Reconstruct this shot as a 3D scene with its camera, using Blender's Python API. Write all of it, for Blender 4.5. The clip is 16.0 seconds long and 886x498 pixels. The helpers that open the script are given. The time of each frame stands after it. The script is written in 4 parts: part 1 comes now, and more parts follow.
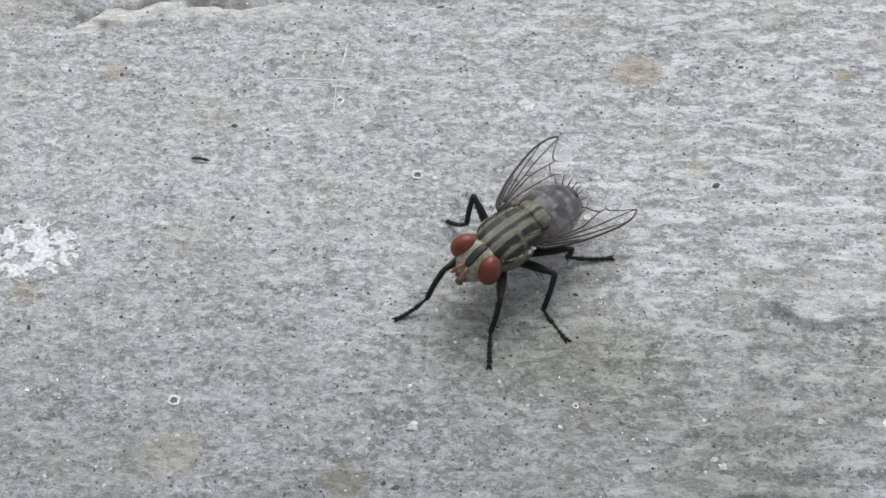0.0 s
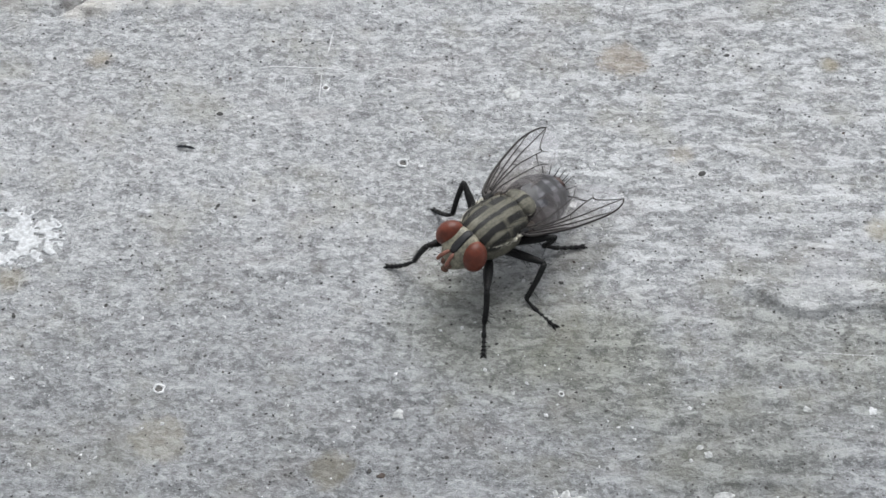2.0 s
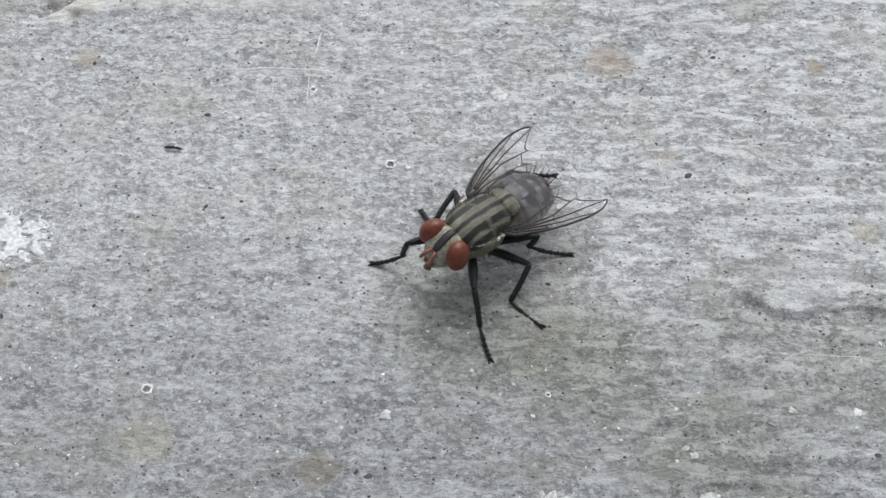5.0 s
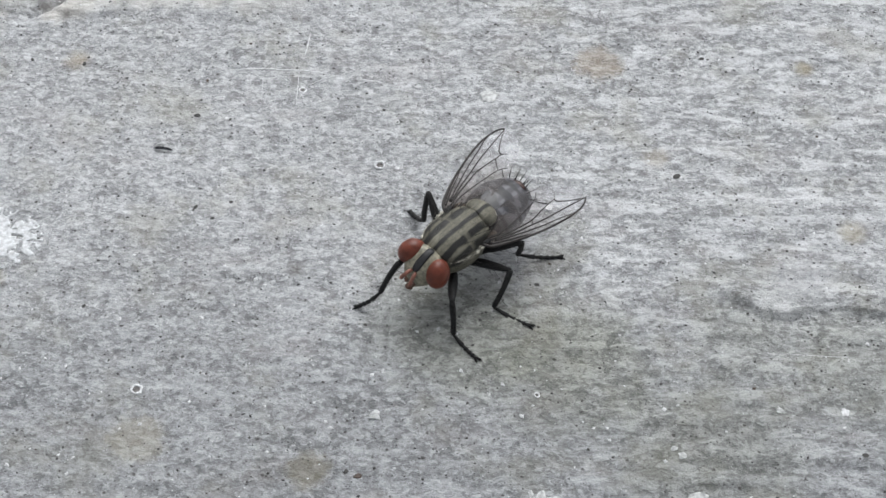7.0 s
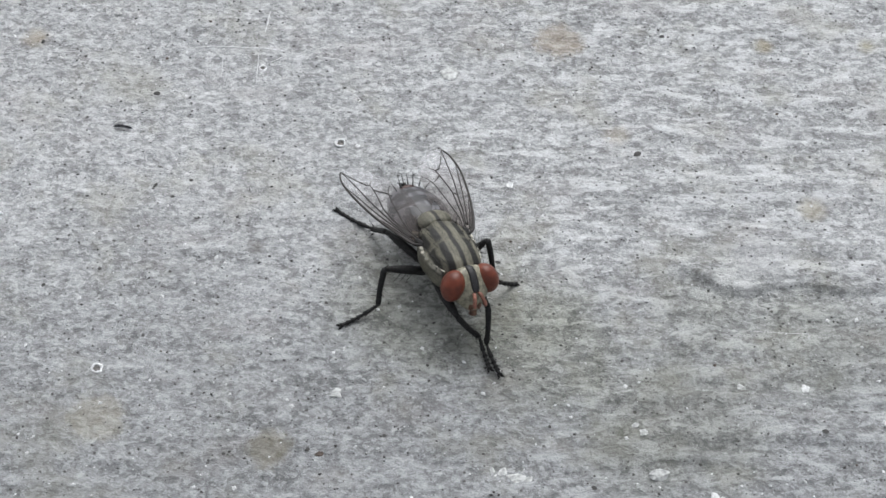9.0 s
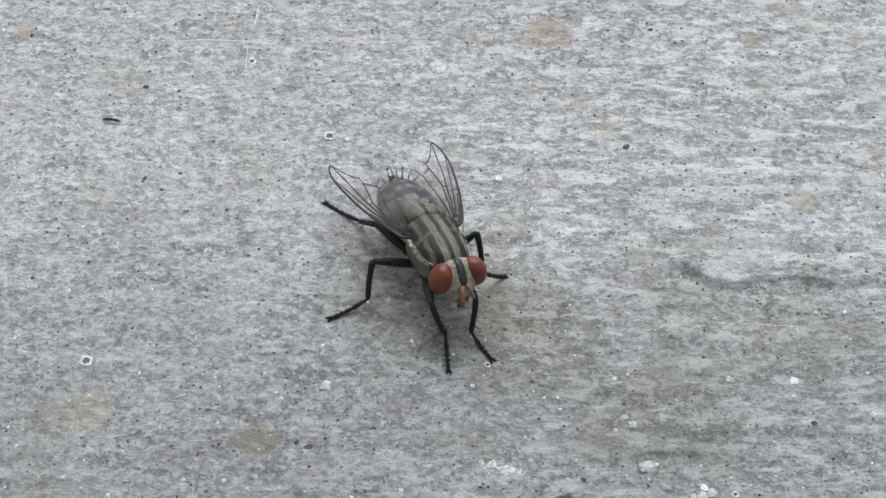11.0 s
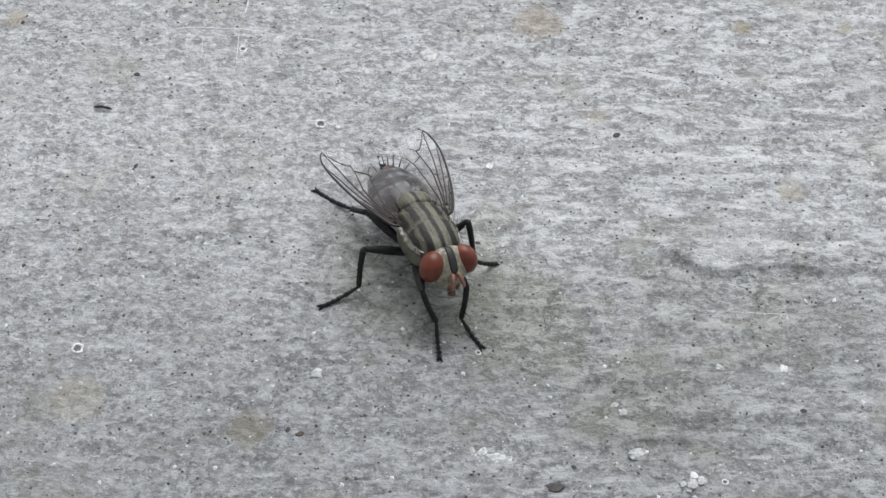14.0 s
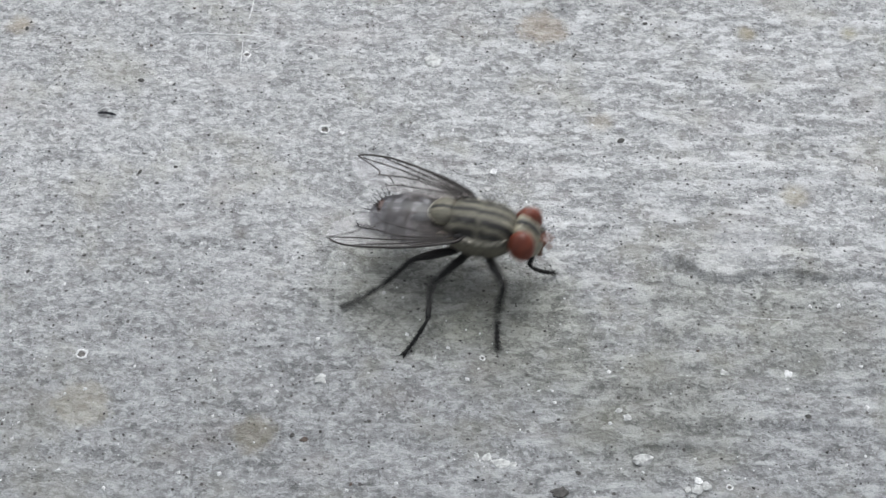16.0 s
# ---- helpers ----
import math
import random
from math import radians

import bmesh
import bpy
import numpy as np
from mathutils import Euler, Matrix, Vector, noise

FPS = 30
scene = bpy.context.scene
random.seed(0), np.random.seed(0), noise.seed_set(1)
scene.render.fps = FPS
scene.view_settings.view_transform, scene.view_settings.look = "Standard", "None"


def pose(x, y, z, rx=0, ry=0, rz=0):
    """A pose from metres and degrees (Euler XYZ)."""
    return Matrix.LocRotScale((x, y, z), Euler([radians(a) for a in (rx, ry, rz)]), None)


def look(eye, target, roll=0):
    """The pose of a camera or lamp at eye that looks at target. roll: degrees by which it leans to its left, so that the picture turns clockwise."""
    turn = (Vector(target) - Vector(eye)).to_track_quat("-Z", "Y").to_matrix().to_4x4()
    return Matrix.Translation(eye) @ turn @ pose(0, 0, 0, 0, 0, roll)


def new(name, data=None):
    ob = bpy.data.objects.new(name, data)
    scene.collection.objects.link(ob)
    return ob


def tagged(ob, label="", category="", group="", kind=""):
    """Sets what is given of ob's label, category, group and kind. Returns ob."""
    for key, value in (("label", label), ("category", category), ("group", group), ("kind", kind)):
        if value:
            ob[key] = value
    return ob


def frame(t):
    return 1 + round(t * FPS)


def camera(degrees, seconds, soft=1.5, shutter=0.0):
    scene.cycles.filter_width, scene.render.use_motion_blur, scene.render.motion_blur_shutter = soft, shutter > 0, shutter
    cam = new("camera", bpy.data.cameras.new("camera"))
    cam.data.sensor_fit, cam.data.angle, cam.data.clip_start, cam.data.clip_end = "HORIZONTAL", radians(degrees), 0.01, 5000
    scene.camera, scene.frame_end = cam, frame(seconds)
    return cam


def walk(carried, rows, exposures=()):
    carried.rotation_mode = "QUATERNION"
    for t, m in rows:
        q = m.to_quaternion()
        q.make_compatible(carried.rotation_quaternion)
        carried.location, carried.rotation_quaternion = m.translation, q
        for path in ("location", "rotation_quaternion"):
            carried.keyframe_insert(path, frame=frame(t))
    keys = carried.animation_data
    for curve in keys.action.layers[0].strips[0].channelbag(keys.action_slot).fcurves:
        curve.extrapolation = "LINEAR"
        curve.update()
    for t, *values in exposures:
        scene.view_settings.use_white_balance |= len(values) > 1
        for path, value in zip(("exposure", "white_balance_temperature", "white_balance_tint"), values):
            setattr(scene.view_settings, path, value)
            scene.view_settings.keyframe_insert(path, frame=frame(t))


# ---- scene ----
# ---- camera and its walk ----
cam = camera(24.0, 16.0, soft=1.48, shutter=0.6)
PATH = [
    (0.0, -0.0, -0.082744, 0.09861, 40.051, -0.323, 0.142),
    (0.5, 6.4e-05, -0.082755, 0.098598, 40.009, -0.301, 0.158),
    (1.0, 0.000105, -0.082706, 0.098588, 39.931, -0.427, 0.075),
    (1.5, 5.7e-05, -0.082722, 0.098391, 39.893, -0.542, -0.05),
    (2.0, 0.000134, -0.082735, 0.098415, 39.78, -0.571, -0.081),
    (2.5, 0.000163, -0.082773, 0.098529, 39.728, -0.578, -0.102),
    (3.0, 5.9e-05, -0.082736, 0.098683, 39.7, -0.651, -0.091),
    (3.5, -6.1e-05, -0.082814, 0.098676, 39.663, -0.714, -0.098),
    (4.0, -7.2e-05, -0.082848, 0.098622, 39.712, -0.799, -0.151),
    (4.5, -0.000112, -0.082983, 0.098678, 39.775, -0.893, -0.219),
    (5.0, -3.4e-05, -0.082962, 0.09876, 39.793, -0.959, -0.281),
    (7.5, -0.000152, -0.08324, 0.099031, 39.818, -1.398, -0.576),
    (8.0, -0.000204, -0.08327, 0.09904, 39.678, -1.602, -0.777),
    (8.5, -0.000156, -0.083146, 0.098785, 39.554, -1.784, -0.992),
    (9.0, -0.000158, -0.083239, 0.098838, 39.295, -2.003, -1.25),
    (11.5, -0.000142, -0.083614, 0.098728, 39.212, -2.261, -1.526),
    (12.0, -0.000339, -0.083687, 0.098742, 39.135, -2.404, -1.607),
    (12.5, -0.000248, -0.083602, 0.098841, 38.95, -2.488, -1.732),
    (13.0, -0.000201, -0.083636, 0.09888, 38.835, -2.504, -1.752),
    (13.5, -0.000223, -0.083564, 0.0991, 38.769, -2.475, -1.706),
    (14.0, -0.000336, -0.083587, 0.099027, 38.847, -2.484, -1.645),
    (14.5, -0.000397, -0.083674, 0.099171, 38.904, -2.414, -1.567),
    (15.0, -0.000384, -0.083703, 0.098923, 39.05, -2.343, -1.51),
    (15.5, -0.000528, -0.083688, 0.098968, 39.04, -2.387, -1.531),
    (16.0, -0.000326, -0.083634, 0.098928, 39.044, -2.376, -1.593),
]
EXPOSURE = 0.265
walk(cam, [(t, pose(x, y, z, rx, ry, rz)) for t, x, y, z, rx, ry, rz in PATH],
     exposures=[(0.0, EXPOSURE), (16.0, EXPOSURE)])

# ---- overcast daylight ----
SUN_HIGH, SUN_ROUND = radians(56), radians(4)
world = bpy.data.worlds.new("overcast_sky")
scene.world = world
world.use_nodes = True
wn, wl = world.node_tree.nodes, world.node_tree.links
sky = wn.new("ShaderNodeTexSky")
sky.sky_type, sky.sun_disc = "NISHITA", False
sky.sun_elevation, sky.sun_rotation = SUN_HIGH, SUN_ROUND
sky.air_density, sky.dust_density = 1.0, 4.0
grey = wn.new("ShaderNodeHueSaturation")
grey.inputs["Saturation"].default_value = 0.22
wl.new(sky.outputs[0], grey.inputs["Color"])
wl.new(grey.outputs[0], wn["Background"].inputs["Color"])
wn["Background"].inputs["Strength"].default_value = 0.13
sun = new("sun", bpy.data.lights.new("sun", "SUN"))
sun.data.energy, sun.data.angle, sun.data.color = 1.5, radians(50), (0.95, 0.99, 1.0)
toward = Vector((math.sin(SUN_ROUND) * math.cos(SUN_HIGH), math.cos(SUN_ROUND) * math.cos(SUN_HIGH), math.sin(SUN_HIGH)))
sun.matrix_world = look(toward * 2, (0, 0, 0))

MM = 0.001


# ---- materials ----
class Paint:
    """A small builder for node materials."""

    def __init__(self, name, rough=0.6, metal=0.0, spec=0.5):
        self.mat = bpy.data.materials.new(name)
        self.mat.use_nodes = True
        self.n, self.l = self.mat.node_tree.nodes, self.mat.node_tree.links
        self.bsdf = self.n["Principled BSDF"]
        self.bsdf.inputs["Roughness"].default_value = rough
        self.bsdf.inputs["Metallic"].default_value = metal
        self.bsdf.inputs["Specular IOR Level"].default_value = spec
        self.place = self.n.new("ShaderNodeTexCoord").outputs["Object"]

    def put(self, value, socket):
        if isinstance(value, (int, float)):
            socket.default_value = value
        elif isinstance(value, tuple):
            socket.default_value = (*value, 1.0) if len(socket.default_value) == 4 else value
        else:
            self.l.new(value, socket)

    def stretch(self, scale=(1, 1, 1), move=(0, 0, 0), turn=0.0):
        node = self.n.new("ShaderNodeMapping")
        self.l.new(self.place, node.inputs["Vector"])
        node.inputs["Scale"].default_value, node.inputs["Location"].default_value = scale, move
        node.inputs["Rotation"].default_value = (0, 0, radians(turn))
        return node.outputs[0]

    def noise(self, size, detail=3.0, rough=0.55, at=None, warp=0.0):
        node = self.n.new("ShaderNodeTexNoise")
        self.l.new(at or self.place, node.inputs["Vector"])
        for key, value in (("Scale", 1 / size), ("Detail", detail), ("Roughness", rough), ("Distortion", warp)):
            node.inputs[key].default_value = value
        return node.outputs["Fac"]

    def cells(self, size, at=None, feature="F1", out="Distance", rnd=1.0):
        node = self.n.new("ShaderNodeTexVoronoi")
        node.feature = feature
        self.l.new(at or self.place, node.inputs["Vector"])
        node.inputs["Scale"].default_value, node.inputs["Randomness"].default_value = 1 / size, rnd
        return node.outputs[out]

    def ramp(self, fac, lo, hi, a=0.0, b=1.0):
        node = self.n.new("ShaderNodeMapRange")
        node.interpolation_type = "SMOOTHSTEP"
        self.l.new(fac, node.inputs["Value"])
        for key, value in (("From Min", lo), ("From Max", hi), ("To Min", a), ("To Max", b)):
            node.inputs[key].default_value = value
        return node.outputs[0]

    def math(self, op, a, b=0.0):
        node = self.n.new("ShaderNodeMath")
        node.operation = op
        self.put(a, node.inputs[0])
        self.put(b, node.inputs[1])
        return node.outputs[0]

    def mix(self, fac, a, b, kind="MIX"):
        node = self.n.new("ShaderNodeMix")
        node.data_type, node.blend_type = "RGBA", kind
        self.put(fac, node.inputs["Factor"])
        self.put(a, node.inputs[6])
        self.put(b, node.inputs[7])
        return node.outputs[2]

    def axes(self):
        node = self.n.new("ShaderNodeSeparateXYZ")
        self.l.new(self.place, node.inputs[0])
        return node.outputs

    def near(self, x, y, radius, soft, edge=None):
        """1 inside a round patch at x, y (mm), 0 outside, with a ragged rim."""
        node = self.n.new("ShaderNodeVectorMath")
        node.operation = "DISTANCE"
        flat = self.n.new("ShaderNodeMapping")
        flat.inputs["Scale"].default_value = (1, 1, 0)
        self.l.new(self.place, flat.inputs["Vector"])
        self.l.new(flat.outputs[0], node.inputs[0])
        node.inputs[1].default_value = (x * MM, y * MM, 0)
        d = node.outputs["Value"]
        if edge is not None:
            d = self.math("ADD", d, self.math("MULTIPLY", self.math("SUBTRACT", edge, 0.5), 1.6 * radius * MM))
        return self.ramp(d, (radius - soft) * MM, (radius + soft) * MM, 1.0, 0.0)

    def colour(self, value):
        self.put(value, self.bsdf.inputs["Base Color"])
        return self

    def bump(self, height, depth, strength=1.0):
        node = self.n.new("ShaderNodeBump")
        node.inputs["Distance"].default_value, node.inputs["Strength"].default_value = depth, strength
        self.l.new(height, node.inputs["Height"])
        self.l.new(node.outputs[0], self.bsdf.inputs["Normal"])
        return self


def concrete_paint():
    p = Paint("weathered_concrete", rough=0.8, spec=0.35)
    bend = p.n.new("ShaderNodeTexNoise")
    p.l.new(p.place, bend.inputs["Vector"])
    bend.inputs["Scale"].default_value, bend.inputs["Detail"].default_value = 1 / (0.5 * MM), 3
    push = p.n.new("ShaderNodeVectorMath")
    push.operation = "MULTIPLY_ADD"
    p.l.new(bend.outputs["Color"], push.inputs[0])
    push.inputs[1].default_value = (0.42 * MM, 0.36 * MM, 0)
    p.l.new(p.stretch((0.8, 1, 1), turn=-2), push.inputs[2])
    bent = push.outputs[0]
    wide = p.stretch((0.7, 1, 1), turn=-2)
    streak = p.stretch((0.30, 1, 1), turn=-2)
    broad = p.noise(11 * MM, 5, 0.62, wide)
    blot = p.noise(1.7 * MM, 8, 0.74, wide, 0.2)
    patch = p.noise(0.7 * MM, 5, 0.72, bent)
    fine = p.noise(0.20 * MM, 4, 0.72)
    brush = p.noise(1.2 * MM, 4, 0.65, streak)
    grain = p.noise(0.085 * MM, 3, 0.7)
    tint = p.noise(6.5 * MM, 5, 0.65)
    base = p.mix(p.ramp(broad, 0.36, 0.64), (0.245, 0.253, 0.262), (0.36, 0.37, 0.385))
    base = p.mix(p.ramp(brush, 0.44, 0.64, 0.0, 0.2), base, (0.19, 0.196, 0.202))
    # a mosaic of cement and fines, each fleck its own grey
    for size, k in ((0.9, 0.26), (0.42, 0.36), (0.2, 0.30)):
        fleck = p.n.new("ShaderNodeSeparateColor")
        p.l.new(p.cells(size * MM, bent, out="Color"), fleck.inputs[0])
        tone = p.mix(p.ramp(fleck.outputs[0], 0.15, 0.95), (0.14, 0.142, 0.145), (0.60, 0.615, 0.63))
        base = p.mix(k, base, tone)
    base = p.mix(p.ramp(blot, 0.48, 0.62, 0.0, 0.45), base, (0.50, 0.515, 0.53))
    # coarser blocks of lime towards one side of the slab
    block = p.noise(1.15 * MM, 3, 0.5, p.stretch((0.5, 1.2, 1), turn=-2), 0.3)
    side = p.ramp(p.math("ADD", p.axes()[0], p.math("MULTIPLY", p.noise(12 * MM, 3), 20 * MM)), 0 * MM, 26 * MM, 0.25, 0.8)
    side = p.math("MULTIPLY", side, p.near(15, 0, 80, 40))
    base = p.mix(p.math("MULTIPLY", p.ramp(block, 0.53, 0.60), side), base, (0.58, 0.595, 0.61))
    groove = p.noise(0.8 * MM, 3, 0.55, p.stretch((0.26, 1, 1), (0.2, 0.5, 0), -2))
    base = p.mix(p.math("MULTIPLY", p.ramp(groove, 0.36, 0.46, 0.65, 0.0), side), base, (0.17, 0.173, 0.176))
    base = p.mix(p.ramp(patch, 0.55, 0.63, 0.0, 0.6), base, (0.60, 0.615, 0.63))
    base = p.mix(p.ramp(patch, 0.28, 0.46, 0.45, 0.0), base, (0.17, 0.173, 0.177))
    # small crisp islands of lime, and grey pits between them
    isle = p.noise(0.42 * MM, 3, 0.6, bent)
    base = p.mix(p.ramp(isle, 0.57, 0.605, 0.0, 0.5), base, (0.63, 0.645, 0.66))
    base = p.mix(p.ramp(isle, 0.36, 0.42, 0.5, 0.0), base, (0.165, 0.168, 0.172))
    base = p.mix(p.ramp(fine, 0.58, 0.66, 0.0, 0.5), base, (0.66, 0.675, 0.68))
    base = p.mix(p.ramp(fine, 0.32, 0.42, 0.55, 0.0), base, (0.12, 0.12, 0.12))
    base = p.mix(p.ramp(grain, 0.55, 0.68, 0.0, 0.22), base, (0.62, 0.63, 0.64))
    base = p.mix(p.ramp(grain, 0.33, 0.46, 0.3, 0.0), base, (0.13, 0.13, 0.13))
    base = p.mix(p.ramp(tint, 0.50, 0.66, 0.0, 0.34), base, (0.295, 0.288, 0.235))
    base = p.mix(p.ramp(p.noise(4.2 * MM, 5, 0.7, p.stretch((0.6, 1, 1), (0.3, 0.1, 0))), 0.52, 0.66, 0.0, 0.2), base, (0.30, 0.272, 0.27))
    # a darker stretch of the slab towards low y, with an uneven border
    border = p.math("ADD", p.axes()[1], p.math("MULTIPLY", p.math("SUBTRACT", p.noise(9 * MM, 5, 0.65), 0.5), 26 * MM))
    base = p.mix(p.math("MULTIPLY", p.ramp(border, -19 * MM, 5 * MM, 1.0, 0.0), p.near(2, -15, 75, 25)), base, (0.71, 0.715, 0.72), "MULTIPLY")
    for size, keep, ink in ((0.33, 0.70, 0.9), (0.6, 0.82, 0.9)):
        dark = p.math("ADD", p.cells(size * MM), p.math("MULTIPLY", p.math("SUBTRACT", fine, 0.5), 0.55))
        pick = p.n.new("ShaderNodeSeparateColor")
        p.l.new(p.cells(size * MM, out="Color"), pick.inputs[0])
        base = p.mix(p.math("MULTIPLY", p.ramp(dark, 0.11, 0.20, 1.0, 0.0), p.ramp(pick.outputs[1], keep, keep + 0.04, 0.0, ink)), base, (0.06, 0.057, 0.055))
    # olive patches of old dirt; those by the fly also paint in its shade
    soft = p.noise(3 * MM, 5, 0.7)
    for x, y, r, k in ((3.6, -7.0, 4.4, 0.42), (10.0, -9.0, 4.4, 0.45), (21.0, -7.0, 2.4, 0.3), (27.0, -9.5, 4.2, 0.28), (18.0, -15.0, 5.0, 0.3)):
        base = p.mix(p.math("MULTIPLY", p.near(x, y, r, 2.6, soft), 1.5 * k), base, (0.60, 0.605, 0.50), "MULTIPLY")
    # rust and algae stains, pale patches, and a crevice with its shade painted dark
    ragged = p.noise(1.1 * MM, 5, 0.75)
    for x, y, r, c, k in ((13.2, 15.7, 1.5, (0.30, 0.24, 0.17), 0.5), (-5.2, -17.1, 1.2, (0.18, 0.16, 0.11), 0.55),
                          (-25.0, -3.4, 0.9, (0.30, 0.26, 0.17), 0.4), (27.0, 15.4, 0.5, (0.25, 0.20, 0.09), 0.6),
                          (34.0, 15.4, 0.45, (0.22, 0.19, 0.08), 0.6), (28.3, 0.9, 0.8, (0.30, 0.26, 0.17), 0.5),
                          (-21.5, 15.4, 0.7, (0.30, 0.24, 0.15), 0.5), (-6.4, -2.4, 0.35, (0.12, 0.11, 0.10), 0.7),
                          (16.5, 7.2, 0.7, (0.33, 0.28, 0.20), 0.4), (-15.0, -15.0, 1.6, (0.33, 0.30, 0.21), 0.3), (-23.5, 20.0, 1.1, (0.58, 0.56, 0.52), 0.55), (-21.9, 20.5, 1.1, (0.58, 0.56, 0.52), 0.5), (-19.9, 21.1, 0.9, (0.57, 0.555, 0.53), 0.45),
                          (-17.9, 21.4, 1.1, (0.57, 0.56, 0.535), 0.45), (-15.8, 21.4, 1.1, (0.57, 0.56, 0.54), 0.45), (-13.2, 21.3, 1.1, (0.57, 0.56, 0.54), 0.4), (-10.4, 21.3, 1.1, (0.56, 0.555, 0.545), 0.4), (-7.5, 21.5, 1.1, (0.55, 0.55, 0.545), 0.4),
                          (-22.7, 19.65, 0.35, (0.10, 0.095, 0.09), 0.8), (21.9, -5.1, 0.5, (0.62, 0.63, 0.64), 0.5), (23.3, -5.4, 0.6, (0.64, 0.65, 0.66), 0.55), (24.8, -3.0, 2.0, (0.48, 0.49, 0.50), 0.3)):
        base = p.mix(p.math("MULTIPLY", p.near(x, y, r, 0.5, ragged), k), base, c)
    # shade painted dark in the spalled hollow, just beyond the crumbling edge
    for x, y, r in ((-24.3, 21.2, 0.5), (-23.2, 21.6, 0.5), (-21.4, 21.9, 0.7), (-20.2, 22.3, 0.7), (-19.0, 22.6, 0.6), (-16.4, 22.7, 0.7), (-15.0, 22.6, 0.6), (-13.6, 22.5, 0.6)):
        base = p.mix(p.math("MULTIPLY", p.near(x, y, r, 0.4, ragged), 0.75), base, (0.13, 0.12, 0.115))
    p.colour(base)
    rise = p.math("ADD", p.math("MULTIPLY", blot, 0.7), p.math("ADD", p.math("MULTIPLY", patch, 0.7), p.math("MULTIPLY", brush, 0.35)))
    rise = p.math("ADD", rise, p.math("ADD", p.math("MULTIPLY", fine, 0.25), p.math("MULTIPLY", isle, 0.45)))
    p.bump(rise, 0.34 * MM, 0.9)
    return p.mat


def plain(name, colour, rough=0.6, vary=0.3, size=0.25, spec=0.5, depth=0.02, other=None):
    p = Paint(name, rough=rough, spec=spec)
    n = p.noise(size * MM, 4, 0.6)
    dark = other or tuple(c * (1 - vary) for c in colour)
    p.colour(p.mix(p.ramp(n, 0.3, 0.7), dark, tuple(min(1, c * (1 + vary)) for c in colour)))
    p.bump(p.noise(size * 0.35 * MM, 3, 0.6), depth * MM, 0.6)
    return p.mat


def thorax_paint():
    p = Paint("striped_thorax", rough=0.5, spec=0.3)
    x, y, z = p.axes()
    x = p.math("ABSOLUTE", x)
    wob = p.math("MULTIPLY", p.math("SUBTRACT", p.noise(0.6 * MM, 3), 0.5), 0.16 * MM)
    x = p.math("ADD", x, wob)
    dust = p.noise(0.14 * MM, 4, 0.7)
    cloud = p.noise(0.9 * MM, 3, 0.55, p.stretch((1.4, 0.6, 1)))
    base = p.mix(p.ramp(dust, 0.28, 0.72), (0.085, 0.081, 0.062), (0.165, 0.157, 0.120))
    base = p.mix(p.ramp(cloud, 0.46, 0.66, 0.0, 0.45), base, (0.26, 0.247, 0.195))
    base = p.mix(p.ramp(cloud, 0.34, 0.46, 0.35, 0.0), base, (0.075, 0.074, 0.060))
    ink = (0.010, 0.010, 0.0105)
    # the broad side stripes are broken at the seam across the back, and fade towards the rear
    gap = p.ramp(p.math("ABSOLUTE", p.math("SUBTRACT", y, 0.15 * MM)), 0.04 * MM, 0.28 * MM, 0.35, 1.0)
    fade = p.ramp(y, -1.9 * MM, -0.9 * MM, 0.3, 1.0)
    for mid, half, k, low, high in ((0.0, 0.12, 0.97, 0.2, 0.5), (0.76, 0.19, 0.96, 0.2, 0.6), (1.36, 0.14, 0.9, 0.1, 0.4), (0.40, 0.025, 0.22, 0.2, 0.5)):
        d = p.math("ABSOLUTE", p.math("SUBTRACT", x, mid * MM))
        up = p.ramp(z, low * MM, high * MM)
        if mid > 0.6:
            up = p.math("MULTIPLY", p.math("MULTIPLY", up, gap), fade)
        base = p.mix(p.math("MULTIPLY", p.ramp(d, (half - 0.05) * MM, (half + 0.08) * MM, k, 0.0), up), base, ink)
    # pale dusted ridge along the sides
    rim = p.ramp(p.math("ABSOLUTE", p.math("SUBTRACT", z, 0.5 * MM)), 0.05 * MM, 0.28 * MM, 0.7, 0.0)
    rim = p.math("MULTIPLY", rim, p.ramp(x, 1.2 * MM, 1.45 * MM))
    base = p.mix(p.math("MULTIPLY", rim, p.ramp(p.noise(0.45 * MM, 3, 0.7), 0.44, 0.58)), base, (0.50, 0.48, 0.40))
    low = p.ramp(z, -1.2 * MM, 0.1 * MM, 0.5, 0.0)
    base = p.mix(p.math("MULTIPLY", low, p.ramp(p.noise(0.7 * MM, 3), 0.4, 0.6)), base, (0.03, 0.03, 0.032))
    p.colour(base).bump(p.math("ADD", dust, p.math("MULTIPLY", cloud, 1.5)), 0.05 * MM, 0.7)
    return p.mat


